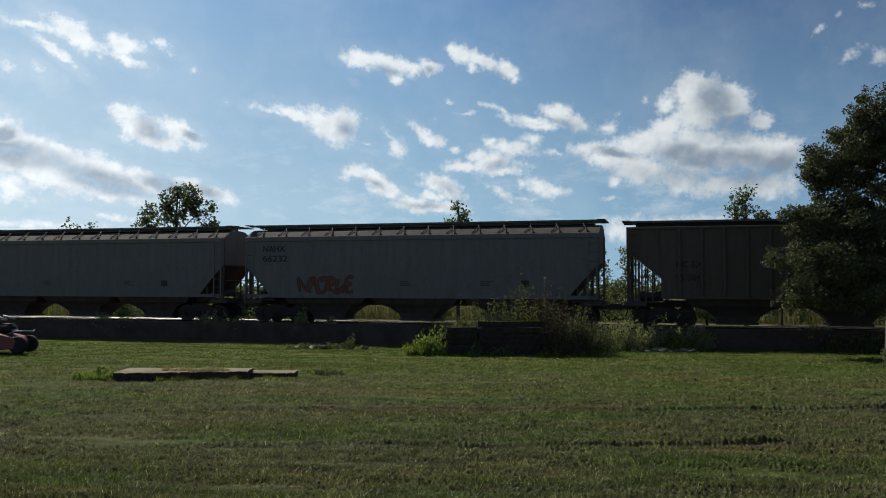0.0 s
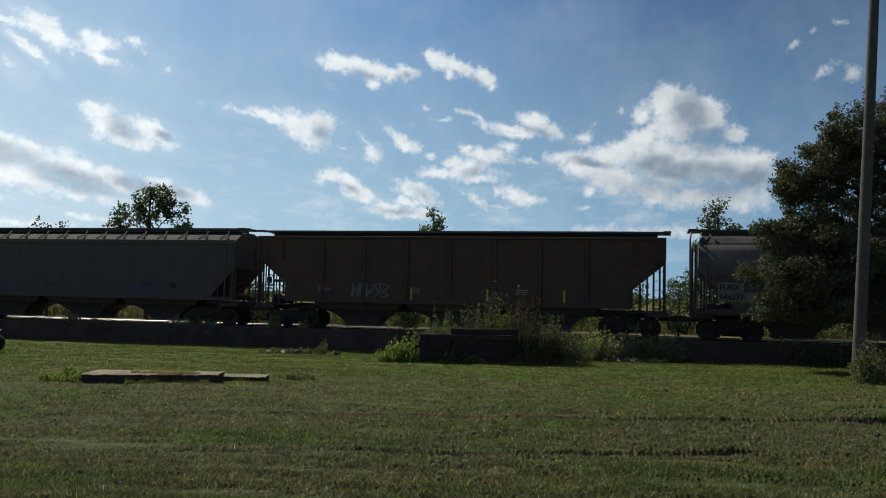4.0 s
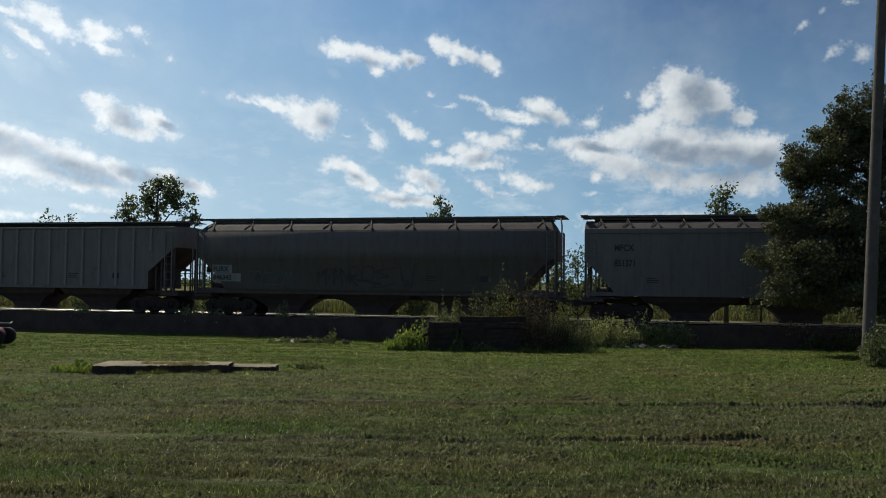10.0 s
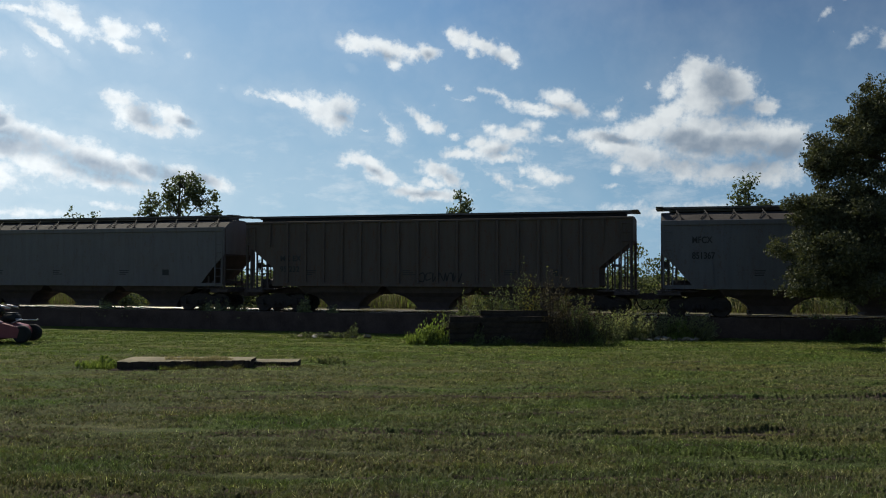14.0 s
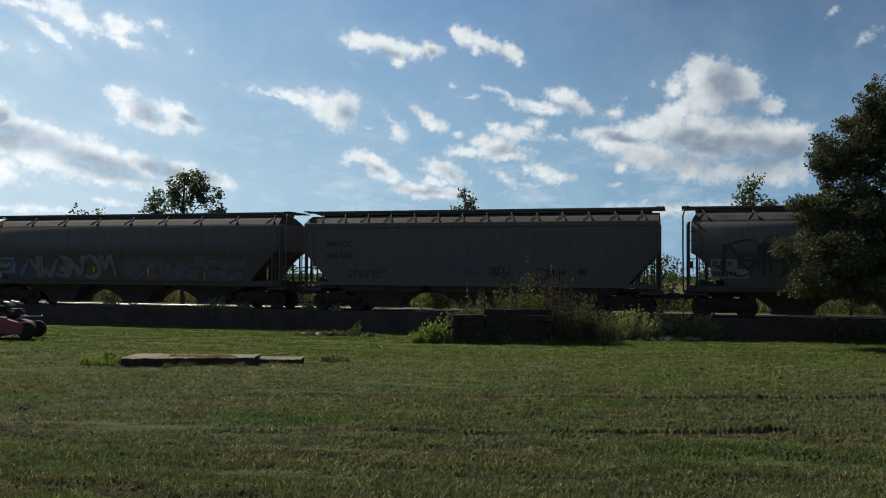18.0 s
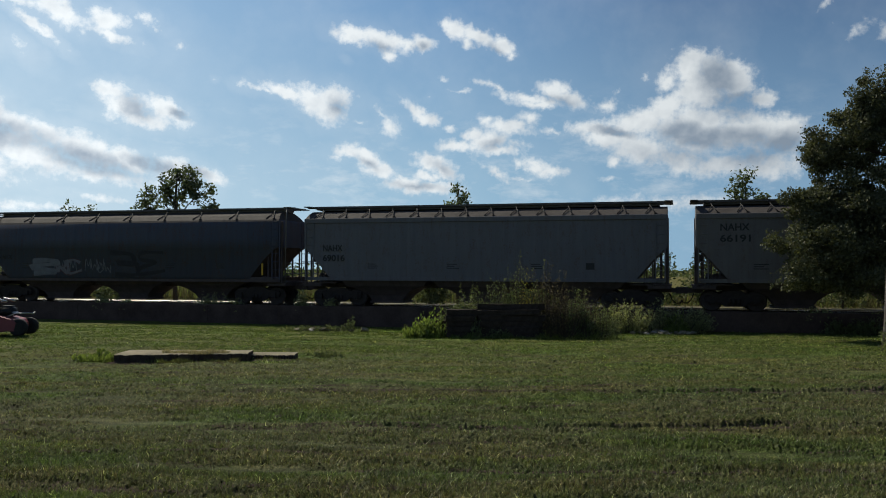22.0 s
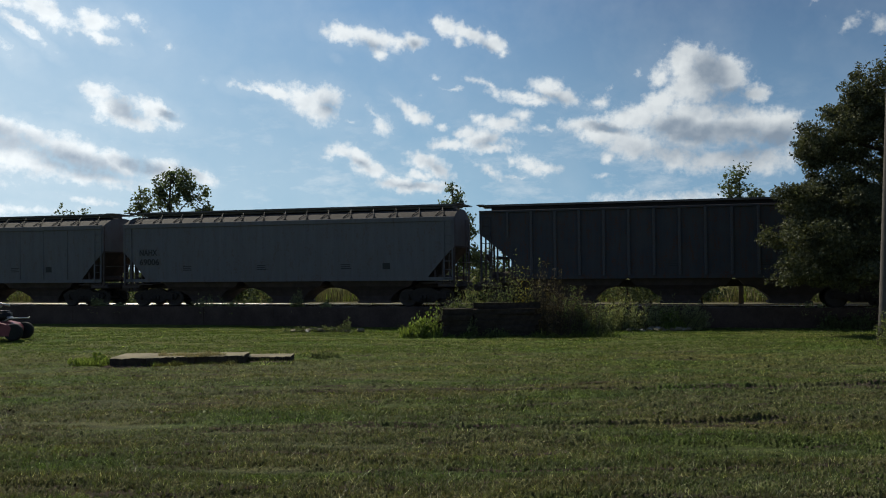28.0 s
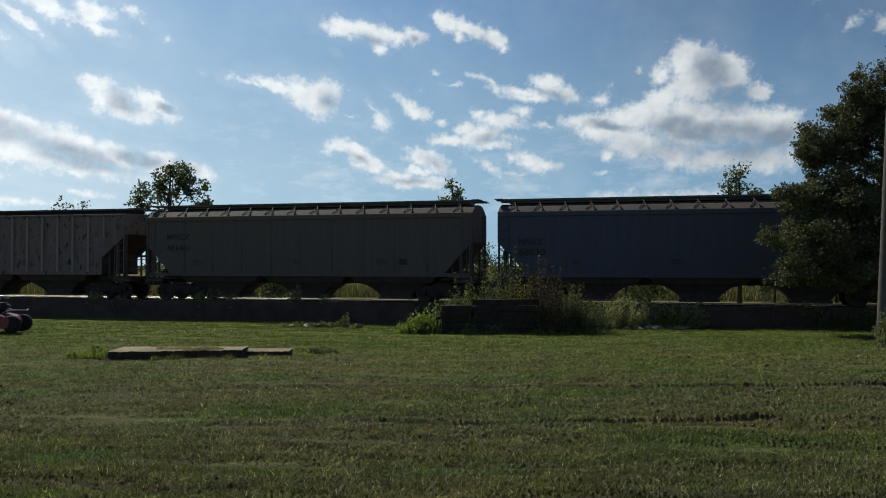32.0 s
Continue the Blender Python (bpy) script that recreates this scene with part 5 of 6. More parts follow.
tree((1.1, 62, FAR_Z), [(0.1, 0, 8.1, 0.75, 0.7, 0.8), (-0.2, 0, 6.9, 0.9, 0.8, 0.9), (0.5, 0, 5.6, 1.3, 1.1, 1.2), (-0.6, 0, 4.3, 1.4, 1.2, 1.3), (0.8, 0, 3.2, 1.6, 1.2, 1.3)],
     140, 34, 0.2, 0.18, 0.12, LEAF_FAR, 22, "slender young poplar beyond the track", twigs=60, trunk_top=(0, 0, 8.4), shell=0.1)
tree((21.6, 62, FAR_Z), [(0.0, 0, 8.9, 1.0, 0.9, 1.0), (-0.6, 0, 7.8, 0.9, 0.8, 0.9), (0.9, 0, 7.5, 0.9, 0.8, 0.8), (-0.4, 0, 6.0, 1.7, 1.3, 1.3), (0.8, 0, 4.4, 2.0, 1.5, 1.6), (-1.4, 0, 3.2, 1.9, 1.5, 1.6)],
     190, 28, 0.22, 0.17, 0.15, LEAF_FAR, 23, "young poplar with a leafy skirt beyond the track", twigs=80, trunk_top=(0, 0, 9.0), shell=0.1)
tree((-33.5, 80, FAR_Z), [(-0.9, 0, 8.0, 0.9, 0.8, 0.6), (1.1, 0, 8.1, 0.8, 0.8, 0.6), (0, 0, 6.6, 1.8, 1.4, 1.2)],
     34, 16, 0.25, 0.2, 0.1, LEAF_FAR, 24, "thin treetop far beyond the track", twigs=34, trunk_top=(0, 0, 7.8), shell=0.1)
rnd = random.Random(8)
for i, (x, y, h, w) in enumerate([(13.0, 60, 5.4, 1.7), (15.4, 63, 4.2, 1.8), (11.3, 64, 5.4, 1.7), (9.2, 62, 4.7, 1.5), (18.2, 60, 4.3, 1.7), (24.5, 63, 5.0, 2.2), (28.5, 62, 4.6, 2.4), (5.2, 63, 3.6, 1.5), (3.6, 66, 4.4, 1.6), (-0.9, 60, 3.3, 1.3), (-12.0, 64, 3.6, 1.9), (-15.2, 66, 3.0, 1.6), (8.0, 66, 2.7, 1.4), (33, 64, 4.5, 2.6), (-26, 70, 2.4, 2.2), (-40, 78, 2.8, 2.6), (38, 60, 5, 3.0)]):
    tree((x, y, FAR_Z), [(rnd.uniform(-0.3, 0.3), 0, h * 0.78, w * 0.6, w * 0.6, h * 0.22), (-0.4 * w, 0, h * 0.45, w * 0.7, w * 0.6, h * 0.32), (0.4 * w, 0, h * 0.4, w * 0.75, w * 0.6, h * 0.34), (0, 0, h * 0.22, w, w * 0.8, h * 0.22)],
         90, 28, 0.2, 0.15, 0.07, LEAF_FAR if i % 3 else LEAF_WEED, 40 + i, "green thicket shrub beyond the track", "shrub", 30, (0, 0, h * 0.8), 0.1, name="shrub")


def far_woods():
    rng = np.random.default_rng(77)
    k = 9000
    az = np.radians(rng.uniform(-50, 50, k))
    d = rng.uniform(330, 420, k)
    z = FAR_Z + np.abs(rng.normal(0, 1.6, k)) * (0.6 + 0.7 * np.sin(az * 37) ** 2 + 0.5 * np.sin(az * 90 + 1) ** 2)
    c = np.stack([d * np.sin(az), d * np.cos(az), z], 1)
    ob = hang("far_woods", leaf_cloud("far_woods", c, 1.5, rng, 1.1), LEAF_FAR)
    tagged(ob, "low line of green woods on the horizon", "woods", kind="stuff")


def tall_weeds(name, label, x0, x1, y0, y1, k, h0, h1, mat, seed, z0, frame_m, width=0.03):
    """Standing stalks as thin leaning blades, joined."""
    rng = np.random.default_rng(seed)
    x, y = rng.uniform(x0, x1, k), rng.uniform(y0, y1, k)
    h = rng.uniform(h0, h1, k) * (0.65 + 0.5 * np.abs(np.sin(x * 0.9) * np.sin(x * 0.31 + y)))
    base = np.stack([x, y, np.full(k, z0)], 1)
    a = rng.uniform(0, 6.28, k)
    wd = np.stack([np.cos(a), np.sin(a), np.zeros(k)], 1) * (width * rng.uniform(0.5, 1.4, k))[:, None]
    tip = base + np.stack([rng.normal(0, 0.16, k) * h, rng.normal(0, 0.16, k) * h, h], 1)
    midp = base * 0.45 + tip * 0.55 + np.stack([rng.normal(0, 0.04, k), rng.normal(0, 0.04, k), np.zeros(k)], 1)
    v = np.stack([base - wd * 0.5, base + wd * 0.5, midp + wd, tip, midp - wd], 1)
    f = np.arange(5 * k).reshape(k, 5)
    ob = hang(name, raw_mesh(name, v.reshape(-1, 3), f), mat)
    ob.matrix_world = frame_m
    tagged(ob, label, "weeds", kind="stuff")
    return ob


far_woods()
tall_weeds("dry_weeds", "tall dry yellow weeds beyond the railway", -85, 75, 29.0, 42.0, 70000, 0.5, 1.35, DRY_WEED, 61, -1.0, TRACK, 0.026)
tall_weeds("track_weeds", "low dry weeds between the two tracks", -14, 40, 2.5, 3.5, 7000, 0.12, 0.34, DRY_WEED, 66, -0.3, TRACK, 0.02)
tall_weeds("green_weeds", "green weeds among the dry stalks beyond the railway", -85, 75, 29.0, 42.0, 15000, 0.4, 1.15, LEAF_BRIGHT, 62, -1.0, TRACK, 0.03)


def bush(x, y, blobs, k, per, spread, leaf, mat, seed, label, stems=40, up=0.3, name="bush", narrow=1.9):
    """A clump of weeds: thin stems from the ground and many small leaves."""
    rng = np.random.default_rng(seed)
    t = thing(name, Matrix.Translation((x, y, ground_z(x, y))), label, "bush")
    mid, _ = clumps(blobs, k, spread, 1, rng, 0.15)
    mid[:, 2] = np.abs(mid[:, 2]) * rng.uniform(0.75, 1.25, k)
    feet = np.stack([mid[:, 0] * 0.8 + rng.normal(0, 0.12, k), mid[:, 1] * 0.8 + rng.normal(0, 0.08, k), np.full(k, -0.03)], 1)
    u = rng.uniform(0.12, 1.0, (k, per, 1)) ** 0.75
    pts = feet[:, None] + (mid - feet)[:, None] * u + rng.normal(size=(k, per, 3)) * spread * (1.05 - 0.75 * u)
    pts = pts.reshape(-1, 3)
    pts[:, 2] = np.abs(pts[:, 2])
    bm = bmesh.new()
    for i in rng.choice(k, min(stems, k), replace=False):
        p, foot = Vector(mid[i]), Vector(feet[i])
        tube(bm, [foot, foot.lerp(p, 0.55) + Vector((rng.uniform(-0.05, 0.05), 0, 0)), p], [0.012, 0.009, 0.004], 4, cap=False)
    part("stalk_tangle", bm, BARK, t)
    hang("leaves", leaf_cloud("leaves", pts, leaf, rng, narrow, up), mat, t)
    return t


for i, (gx, gy, gw, gh) in enumerate([(-0.55, 30.1, 0.75, 0.72), (-7.75, 19.9, 0.4, 0.3), (9.2, 34.1, 0.4, 0.6)]):
    tall_weeds("grass_clump", "bright green clump of long blades in the lawn", -gw, gw, -0.3, 0.3, 700, gh * 0.4, gh, LEAF_BRIGHT, 63 + i, -0.03, Matrix.Translation((gx, gy, ground_z(gx, gy))), 0.012)
for i, x in enumerate((16.1, 16.8, 17.4)):
    p = on_track(x, WALL_Y - 0.22)
    bush(p.x, p.y, [(0.0, 0, 0.3, 0.45, 0.2, 0.35)], 60, 18, 0.1, 0.05, LEAF_WEED, 84 + i, "grey-green weeds at the foot of the retaining wall", 24)

# the weed thicket over the stacked ties
bush(2.4, 30.9, [(0.3, 0, 1.45, 1.0, 0.6, 0.95), (-0.6, 0.1, 1.3, 0.9, 0.6, 0.75), (-1.5, 0, 1.15, 0.8, 0.6, 0.75)], 260, 24, 0.10, 0.040, LEAF_WEED, 71, "tall grey-green weed thicket behind stacked timbers", 150)
bush(2.6, 30.9, [(0.4, 0, 2.0, 0.9, 0.4, 0.6), (-0.6, 0, 1.6, 1.3, 0.4, 0.5)], 46, 26, 0.07, 0.034, LEAF_FEATHER, 70, "thin stalks with pale seed heads above the thicket", 46, 0.3, narrow=2.6)
bush(3.9, 30.6, [(-0.1, 0, 1.3, 1.0, 0.6, 0.95), (0.8, -0.2, 0.85, 1.0, 0.7, 0.8), (0.0, 0, 1.8, 0.6, 0.4, 0.6)], 300, 20, 0.10, 0.034, LEAF_RED, 72, "reddish seeding weeds beside stacked timbers", 220, narrow=2.6)
bush(5.3, 30.4, [(0.0, 0, 0.7, 1.0, 0.7, 0.7), (-0.6, 0, 1.0, 0.7, 0.6, 0.65)], 260, 24, 0.10, 0.040, LEAF_WEED, 73, "dull green weeds at the edge of the thicket", 90, narrow=2.4)
bush(0.9, 31.0, [(0.0, 0, 0.9, 0.7, 0.6, 0.8), (-0.6, 0, 0.6, 0.6, 0.6, 0.6)], 200, 28, 0.11, 0.048, LEAF_WEED, 74, "grey-green weeds beside stacked timbers", 60)
bush(2.9, 30.5, [(0.0, 0, 1.75, 0.28, 0.25, 0.75), (0.1, 0, 1.2, 0.3, 0.25, 0.5)], 36, 16, 0.09, 0.04, LEAF_YELLOW, 75, "yellow goldenrod in flower", 30)
bush(-0.55, 30.2, [(0.0, 0, 0.35, 0.85, 0.6, 0.42), (0.2, 0, 0.6, 0.5, 0.4, 0.35)], 110, 16, 0.09, 0.07, LEAF_BRIGHT, 76, "bright green broad-bladed grass clump", 40, 0.75)
# in the train's shadow, so its leaf colour is brightened to look lit
bush(7.4, 34.4, [(-0.3, -0.5, 0.65, 1.3, 0.7, 0.7), (1.4, 0, 0.75, 0.9, 0.6, 0.7), (2.7, 0, 0.6, 0.9, 0.6, 0.6)], 420, 26, 0.10, 0.038, LEAF_LIT, 77, "feathery grey-green weeds beside rubble", 120, narrow=2.8)
bush(1.15, 29.75, [(0.0, 0, 0.35, 0.2, 0.15, 0.45), (0.9, 0, 0.15, 0.6, 0.12, 0.18)], 60, 16, 0.09, 0.05, LEAF_WEED, 82, "thin weeds before the stacked timbers", 30, 0.5)
bush(9.15, 34.2, [(0.0, 0, 0.4, 0.5, 0.4, 0.45)], 70, 18, 0.1, 0.06, LEAF_BRIGHT, 78, "bright green weed among rubble", 20)
bush(12.55, 24.0, [(0.0, 0, 0.5, 0.55, 0.5, 0.5), (0.5, 0, 0.55, 0.5, 0.5, 0.5), (0.1, 0, 0.9, 0.45, 0.4, 0.35)], 120, 18, 0.10, 0.05, LEAF_WEED, 79, "small leafy shrub at the foot of the pole", 60)
bush(-7.75, 20.0, [(0.0, 0, 0.08, 0.28, 0.25, 0.2), (-0.4, 0, 0.05, 0.35, 0.25, 0.1)], 60, 14, 0.05, 0.06, LEAF_BRIGHT, 80, "bright grass tuft beside the concrete slab", 20, 0.6)
bush(-2.9, 21.6, [(0.0, 0, 0.02, 0.6, 0.25, 0.07)], 40, 14, 0.05, 0.04, LEAF_WEED, 81, "grass tuft at the end of the slab", 15, 0.6)
# weeds by the rails, leaf colour brightened against the train's shade
for i, (x, w, h) in enumerate([(-17.2, 0.5, 0.75), (-11.3, 0.9, 0.95), (-9.9, 0.45, 0.6), (-6.6, 0.35, 0.95), (-5.2, 0.4, 0.6), (15.5, 0.9, 0.5), (-15.9, 0.4, 0.5), (18.5, 1.2, 0.5)]):
    p = on_track(x, -1.95)
    b = bush(p.x, p.y, [(0.0, 0, h * 0.5, w, 0.35, h * 0.62)], 80, 22, 0.1, 0.05, LEAF_LIT, 90 + i, "grey-green weeds growing beside the rails", 24)
    b.location.z = p.z - 0.3


# ---- things on the lawn ----
def slab(x, y, lx, ly, h, rz, skew, label):
    t = thing("concrete_slab", pose(x, y, ground_z(x, y), 0, 0, rz), label, "concrete slab")
    bm = bmesh.new()
    nx, ny = 54, 7
    top = [[bm.verts.new((-lx / 2 + lx * i / nx + (0.03 * noise.noise((i * 1.7, j, x)) if j in (0, ny) else 0), -ly / 2 + ly * j / ny - skew * (1 - i / nx) * (1 - j / ny) + 0.05 * noise.noise((i * 0.28, j * 2.0, y)) + 0.05 * noise.noise((i * 0.9, j, y + 4)), h + 0.008 * noise.noise((i * 0.6, j, 3)) - (0.035 * abs(noise.noise((i * 0.75, 1, y))) + 0.012 if j == 0 else 0))) for i in range(nx + 1)] for j in range(ny + 1)]
    for a, b in zip(top, top[1:]):
        for i in range(nx):
            bm.faces.new((a[i], a[i + 1], b[i + 1], b[i]))
    edge = [top[0][i] for i in range(nx + 1)] + [top[j][nx] for j in range(1, ny + 1)] + [top[ny][i] for i in range(nx - 1, -1, -1)] + [top[j][0] for j in range(ny - 1, 0, -1)]
    low = [bm.verts.new((v.co.x * 0.985, v.co.y * 0.97, -0.15)) for v in edge]
    for k in range(len(edge)):
        j = (k + 1) % len(edge)
        bm.faces.new((edge[k], low[k], low[j], edge[j]))
    bmesh.ops.recalc_face_normals(bm, faces=bm.faces[:])
    for f in bm.faces:
        f.material_index = int(f.normal.z < 0.5)
    ob = part("slab", bm, CONCRETE, t)
    ob.data.materials.append(EARTH)


slab(-5.93, 20.3, 2.92, 0.7, 0.19, 1, 0.38, "low weathered concrete slab with a crumbling edge in the lawn")
slab(-4.0, 20.75, 1.05, 0.6, 0.12, 1, 0.0, "small weathered concrete slab sunk in the lawn")


def tuft_row(x0, x1, y, k, h, mat, seed, label, z0=0.0):
    """A fringe of ragged grass that hangs over an edge."""
    rng = np.random.default_rng(seed)
    x = rng.uniform(x0, x1, k)
    yy = y + rng.normal(0, 0.09, k)
    dens = np.abs(np.sin(x * 2.3 + seed) * np.sin(x * 5.1))
    hh = h * rng.uniform(0.3, 1.2, k) * (0.3 + dens)
    base = np.stack([x, yy, SLOPE * yy - 0.02 + z0], 1)
    a = rng.uniform(0, 6.28, k)
    wd = np.stack([np.cos(a), np.sin(a), 0 * a], 1) * 0.007
    tip = base + np.stack([rng.normal(0, 0.5, k) * hh, rng.normal(0, 0.4, k) * hh, hh + 0.02], 1)
    v = np.stack([base - wd, base + wd, tip], 1)
    ob = hang("grass_fringe", raw_mesh("grass_fringe", v.reshape(-1, 3), np.arange(3 * k).reshape(k, 3)), mat)
    tagged(ob, label, "grass", kind="stuff")


tuft_row(-6.4, -4.6, 19.62, 1500, 0.09, THATCH, 3, "dry ragged grass along the slab's crumbling edge")
tuft_row(-8.2, -3.2, 19.7, 900, 0.07, GRASS, 4, "green ragged grass along the slab's edge")
tuft_row(-6.4, -4.9, 20.05, 1500, 0.06, STRAW, 13, "straw and clippings lying on the broken slab", 0.2)
tuft_row(-5.75, -5.2, 19.85, 420, 0.10, STRAW, 14, "dry grass growing out of the broken slab", 0.19)
tuft_row(-4.9, -3.0, 20.36, 500, 0.08, THATCH, 5, "dry ragged grass before the small slab")
tuft_row(-0.2, 6.2, 29.7, 3500, 0.2, GRASS, 6, "uncut grass along the stacked ties")


def build_ties():
    """Old railway ties in a rough stack."""
    rnd = random.Random(14)
    base = ground_z(0, 30)
    rows = [(0.10, [-0.1, 0.2, 0.5]), (0.295, [-0.05, 0.28, 0.55]), (0.49, [0.0, 0.3]), (0.685, [-0.05, 0.3]), (0.88, [0.02, 0.32]), (1.075, [0.12])]
    for z, ys in rows:
        for y in ys:
            for part_x, ln in ((0.55, 1.05), (2.25, 2.3)):
                if z > 1.0 and part_x < 1:
                    continue
                bm = bmesh.new()
                box(bm, 0, 0, 0, ln, 0.24, 0.185)
                bmesh.ops.subdivide_edges(bm, edges=bm.edges[:], cuts=2, use_grid_fill=True)
                for v in bm.verts:
                    v.co += Vector((rnd.uniform(-0.012, 0.012), rnd.uniform(-0.012, 0.012), rnd.uniform(-0.008, 0.008)))
                me = bpy.data.meshes.new("railway_tie")
                bm.to_mesh(me)
                bm.free()
                me.materials.append(TIE)
                t = new("railway_tie", me)
                t.matrix_world = pose(part_x + rnd.uniform(-0.12, 0.16), 30.0 + y + rnd.uniform(-0.05, 0.05), base + z, rnd.uniform(-2, 2), rnd.uniform(-1.2, 1.2), rnd.uniform(-4, 4))
                tagged(t, "dark weathered railway tie in a rough stack", "timber", "stacked railway ties")


build_ties()


# ridges of taller grass left between the mower's passes: distance, strength, half-width
RIDGES = ((6.6, 1.2, 0.06), (7.2, 1.4, 0.06), (7.9, 2.2, 0.06), (8.6, 1.6, 0.06), (9.3, 2.2, 0.06), (10.0, 1.6, 0.06), (10.6, 2.0, 0.07), (11.3, 2.0, 0.06), (12.1, 2.2, 0.07), (13.0, 2.0, 0.07), (14.2, 2.0, 0.09), (15.0, 2.0, 0.08), (16.0, 2.4, 0.09), (17.2, 2.4, 0.10), (18.6, 2.0, 0.11), (20.3, 2.2, 0.12), (22.2, 2.4, 0.14), (24.2, 2.0, 0.16), (26.4, 2.2, 0.2), (29.0, 1.4, 0.2))


def ridge_line(x, d):
    return d + 0.16 * np.sin(x * 0.35 + d) + 0.05 * np.sin(x * 1.3 + 2 * d) + 0.03 * np.sin(x * 4.1 + d) - 0.012 * x


def ridge_gain(x, d):
    """How strong a ridge is along its length: long swells and ragged short breaks."""
    rng = np.random.default_rng(int(d * 100))
    g = np.full(np.shape(x), 0.0)
    for step, k in ((3.2, 0.85), (1.1, 0.55), (0.33, 0.3)):
        u = (np.asarray(x) + 40.0) / step
        v = rng.uniform(-0.5, 0.5, int(80 / step) + 3)
        i = np.clip(u.astype(int), 0, len(v) - 2)
        f = u - i
        f = np.clip(f * f * (3 - 2 * f), 0, 1)
        g = g + k * (v[i] * (1 - f) + v[i + 1] * f)
    return np.clip(0.72 + 1.15 * g, 0.03, 1.3)


LATTICE = np.random.default_rng(5).uniform(-1, 1, (128, 128))


def mottle(x, y):
    """The lawn's ragged tufts and hollows, drawn out along the mower's passes, from about -1 to 1."""
    total = np.zeros(np.shape(x))
    for i, (sx, sy, k) in enumerate(((4.2, 0.42, 0.80), (1.6, 0.21, 0.62), (0.7, 0.12, 0.26))):
        u, v = (x + 60 + 7.3 * i) / sx, (y + 40 + 3.1 * i + 0.25 * np.sin(x * 0.4)) / sy
        a, b = np.floor(u).astype(int), np.floor(v).astype(int)
        u, v = u - a, v - b
        u, v = u * u * (3 - 2 * u), v * v * (3 - 2 * v)
        at = lambda p, q: LATTICE[(a + p) % 128, (b + q) % 128]
        total = total + k * ((at(0, 0) * (1 - u) + at(1, 0) * u) * (1 - v) + (at(0, 1) * (1 - u) + at(1, 1) * u) * v)
    return total


def hollow(x, y):
    """1 where the sod is torn and bare, 0 where it is whole."""
    return np.clip((-0.22 - mottle(x, y)) / 0.3, 0.0, 1.0)


# long ruts of the mower's wheels, deepest beside the camera's right: distance, depth in metres, half-width, slant
RUTS = ((7.42, 0.025, 0.05, 0.045), (10.46, 0.041, 0.06, 0.04), (14.22, 0.056, 0.08, -0.02))


def rut_line(x, d, slant):
    return d + slant * x + 0.05 * np.sin(x * 0.9 + d) + 0.02 * np.sin(x * 3.7 + d)


def rut_depth(x, d):
    """How deep a rut is along its length."""
    return np.clip(0.85 + 0.7 * mottle(x, 1.7 * d + 0 * x), 0.1, 1.2) * np.clip(0.65 + 0.12 * x, 0.28, 1.0)


def sod_rise(x, y):
    """Height of the tufted sod over the lawn's gentle lumps."""
    fade = np.clip((25.0 - y) / 6.0, 0.25, 1.0)
    m = mottle(x, y)
    rut = 0.0
    for d, h, w, slant in RUTS:
        off, along = y - rut_line(x, d, slant), rut_depth(x, d)
        rut = rut + h * along * (np.exp(-((off / np.where(off > 0, 4.0 * w, 0.6 * w)) ** 2)) - 0.4 * np.exp(-(((off + 1.5 * w) / w) ** 2)))
    return rut + fade * (0.026 * np.clip((m - 0.05) / 0.7, 0.0, 1.0) - 0.014 * np.clip((-0.22 - m) / 0.5, 0.0, 1.0))


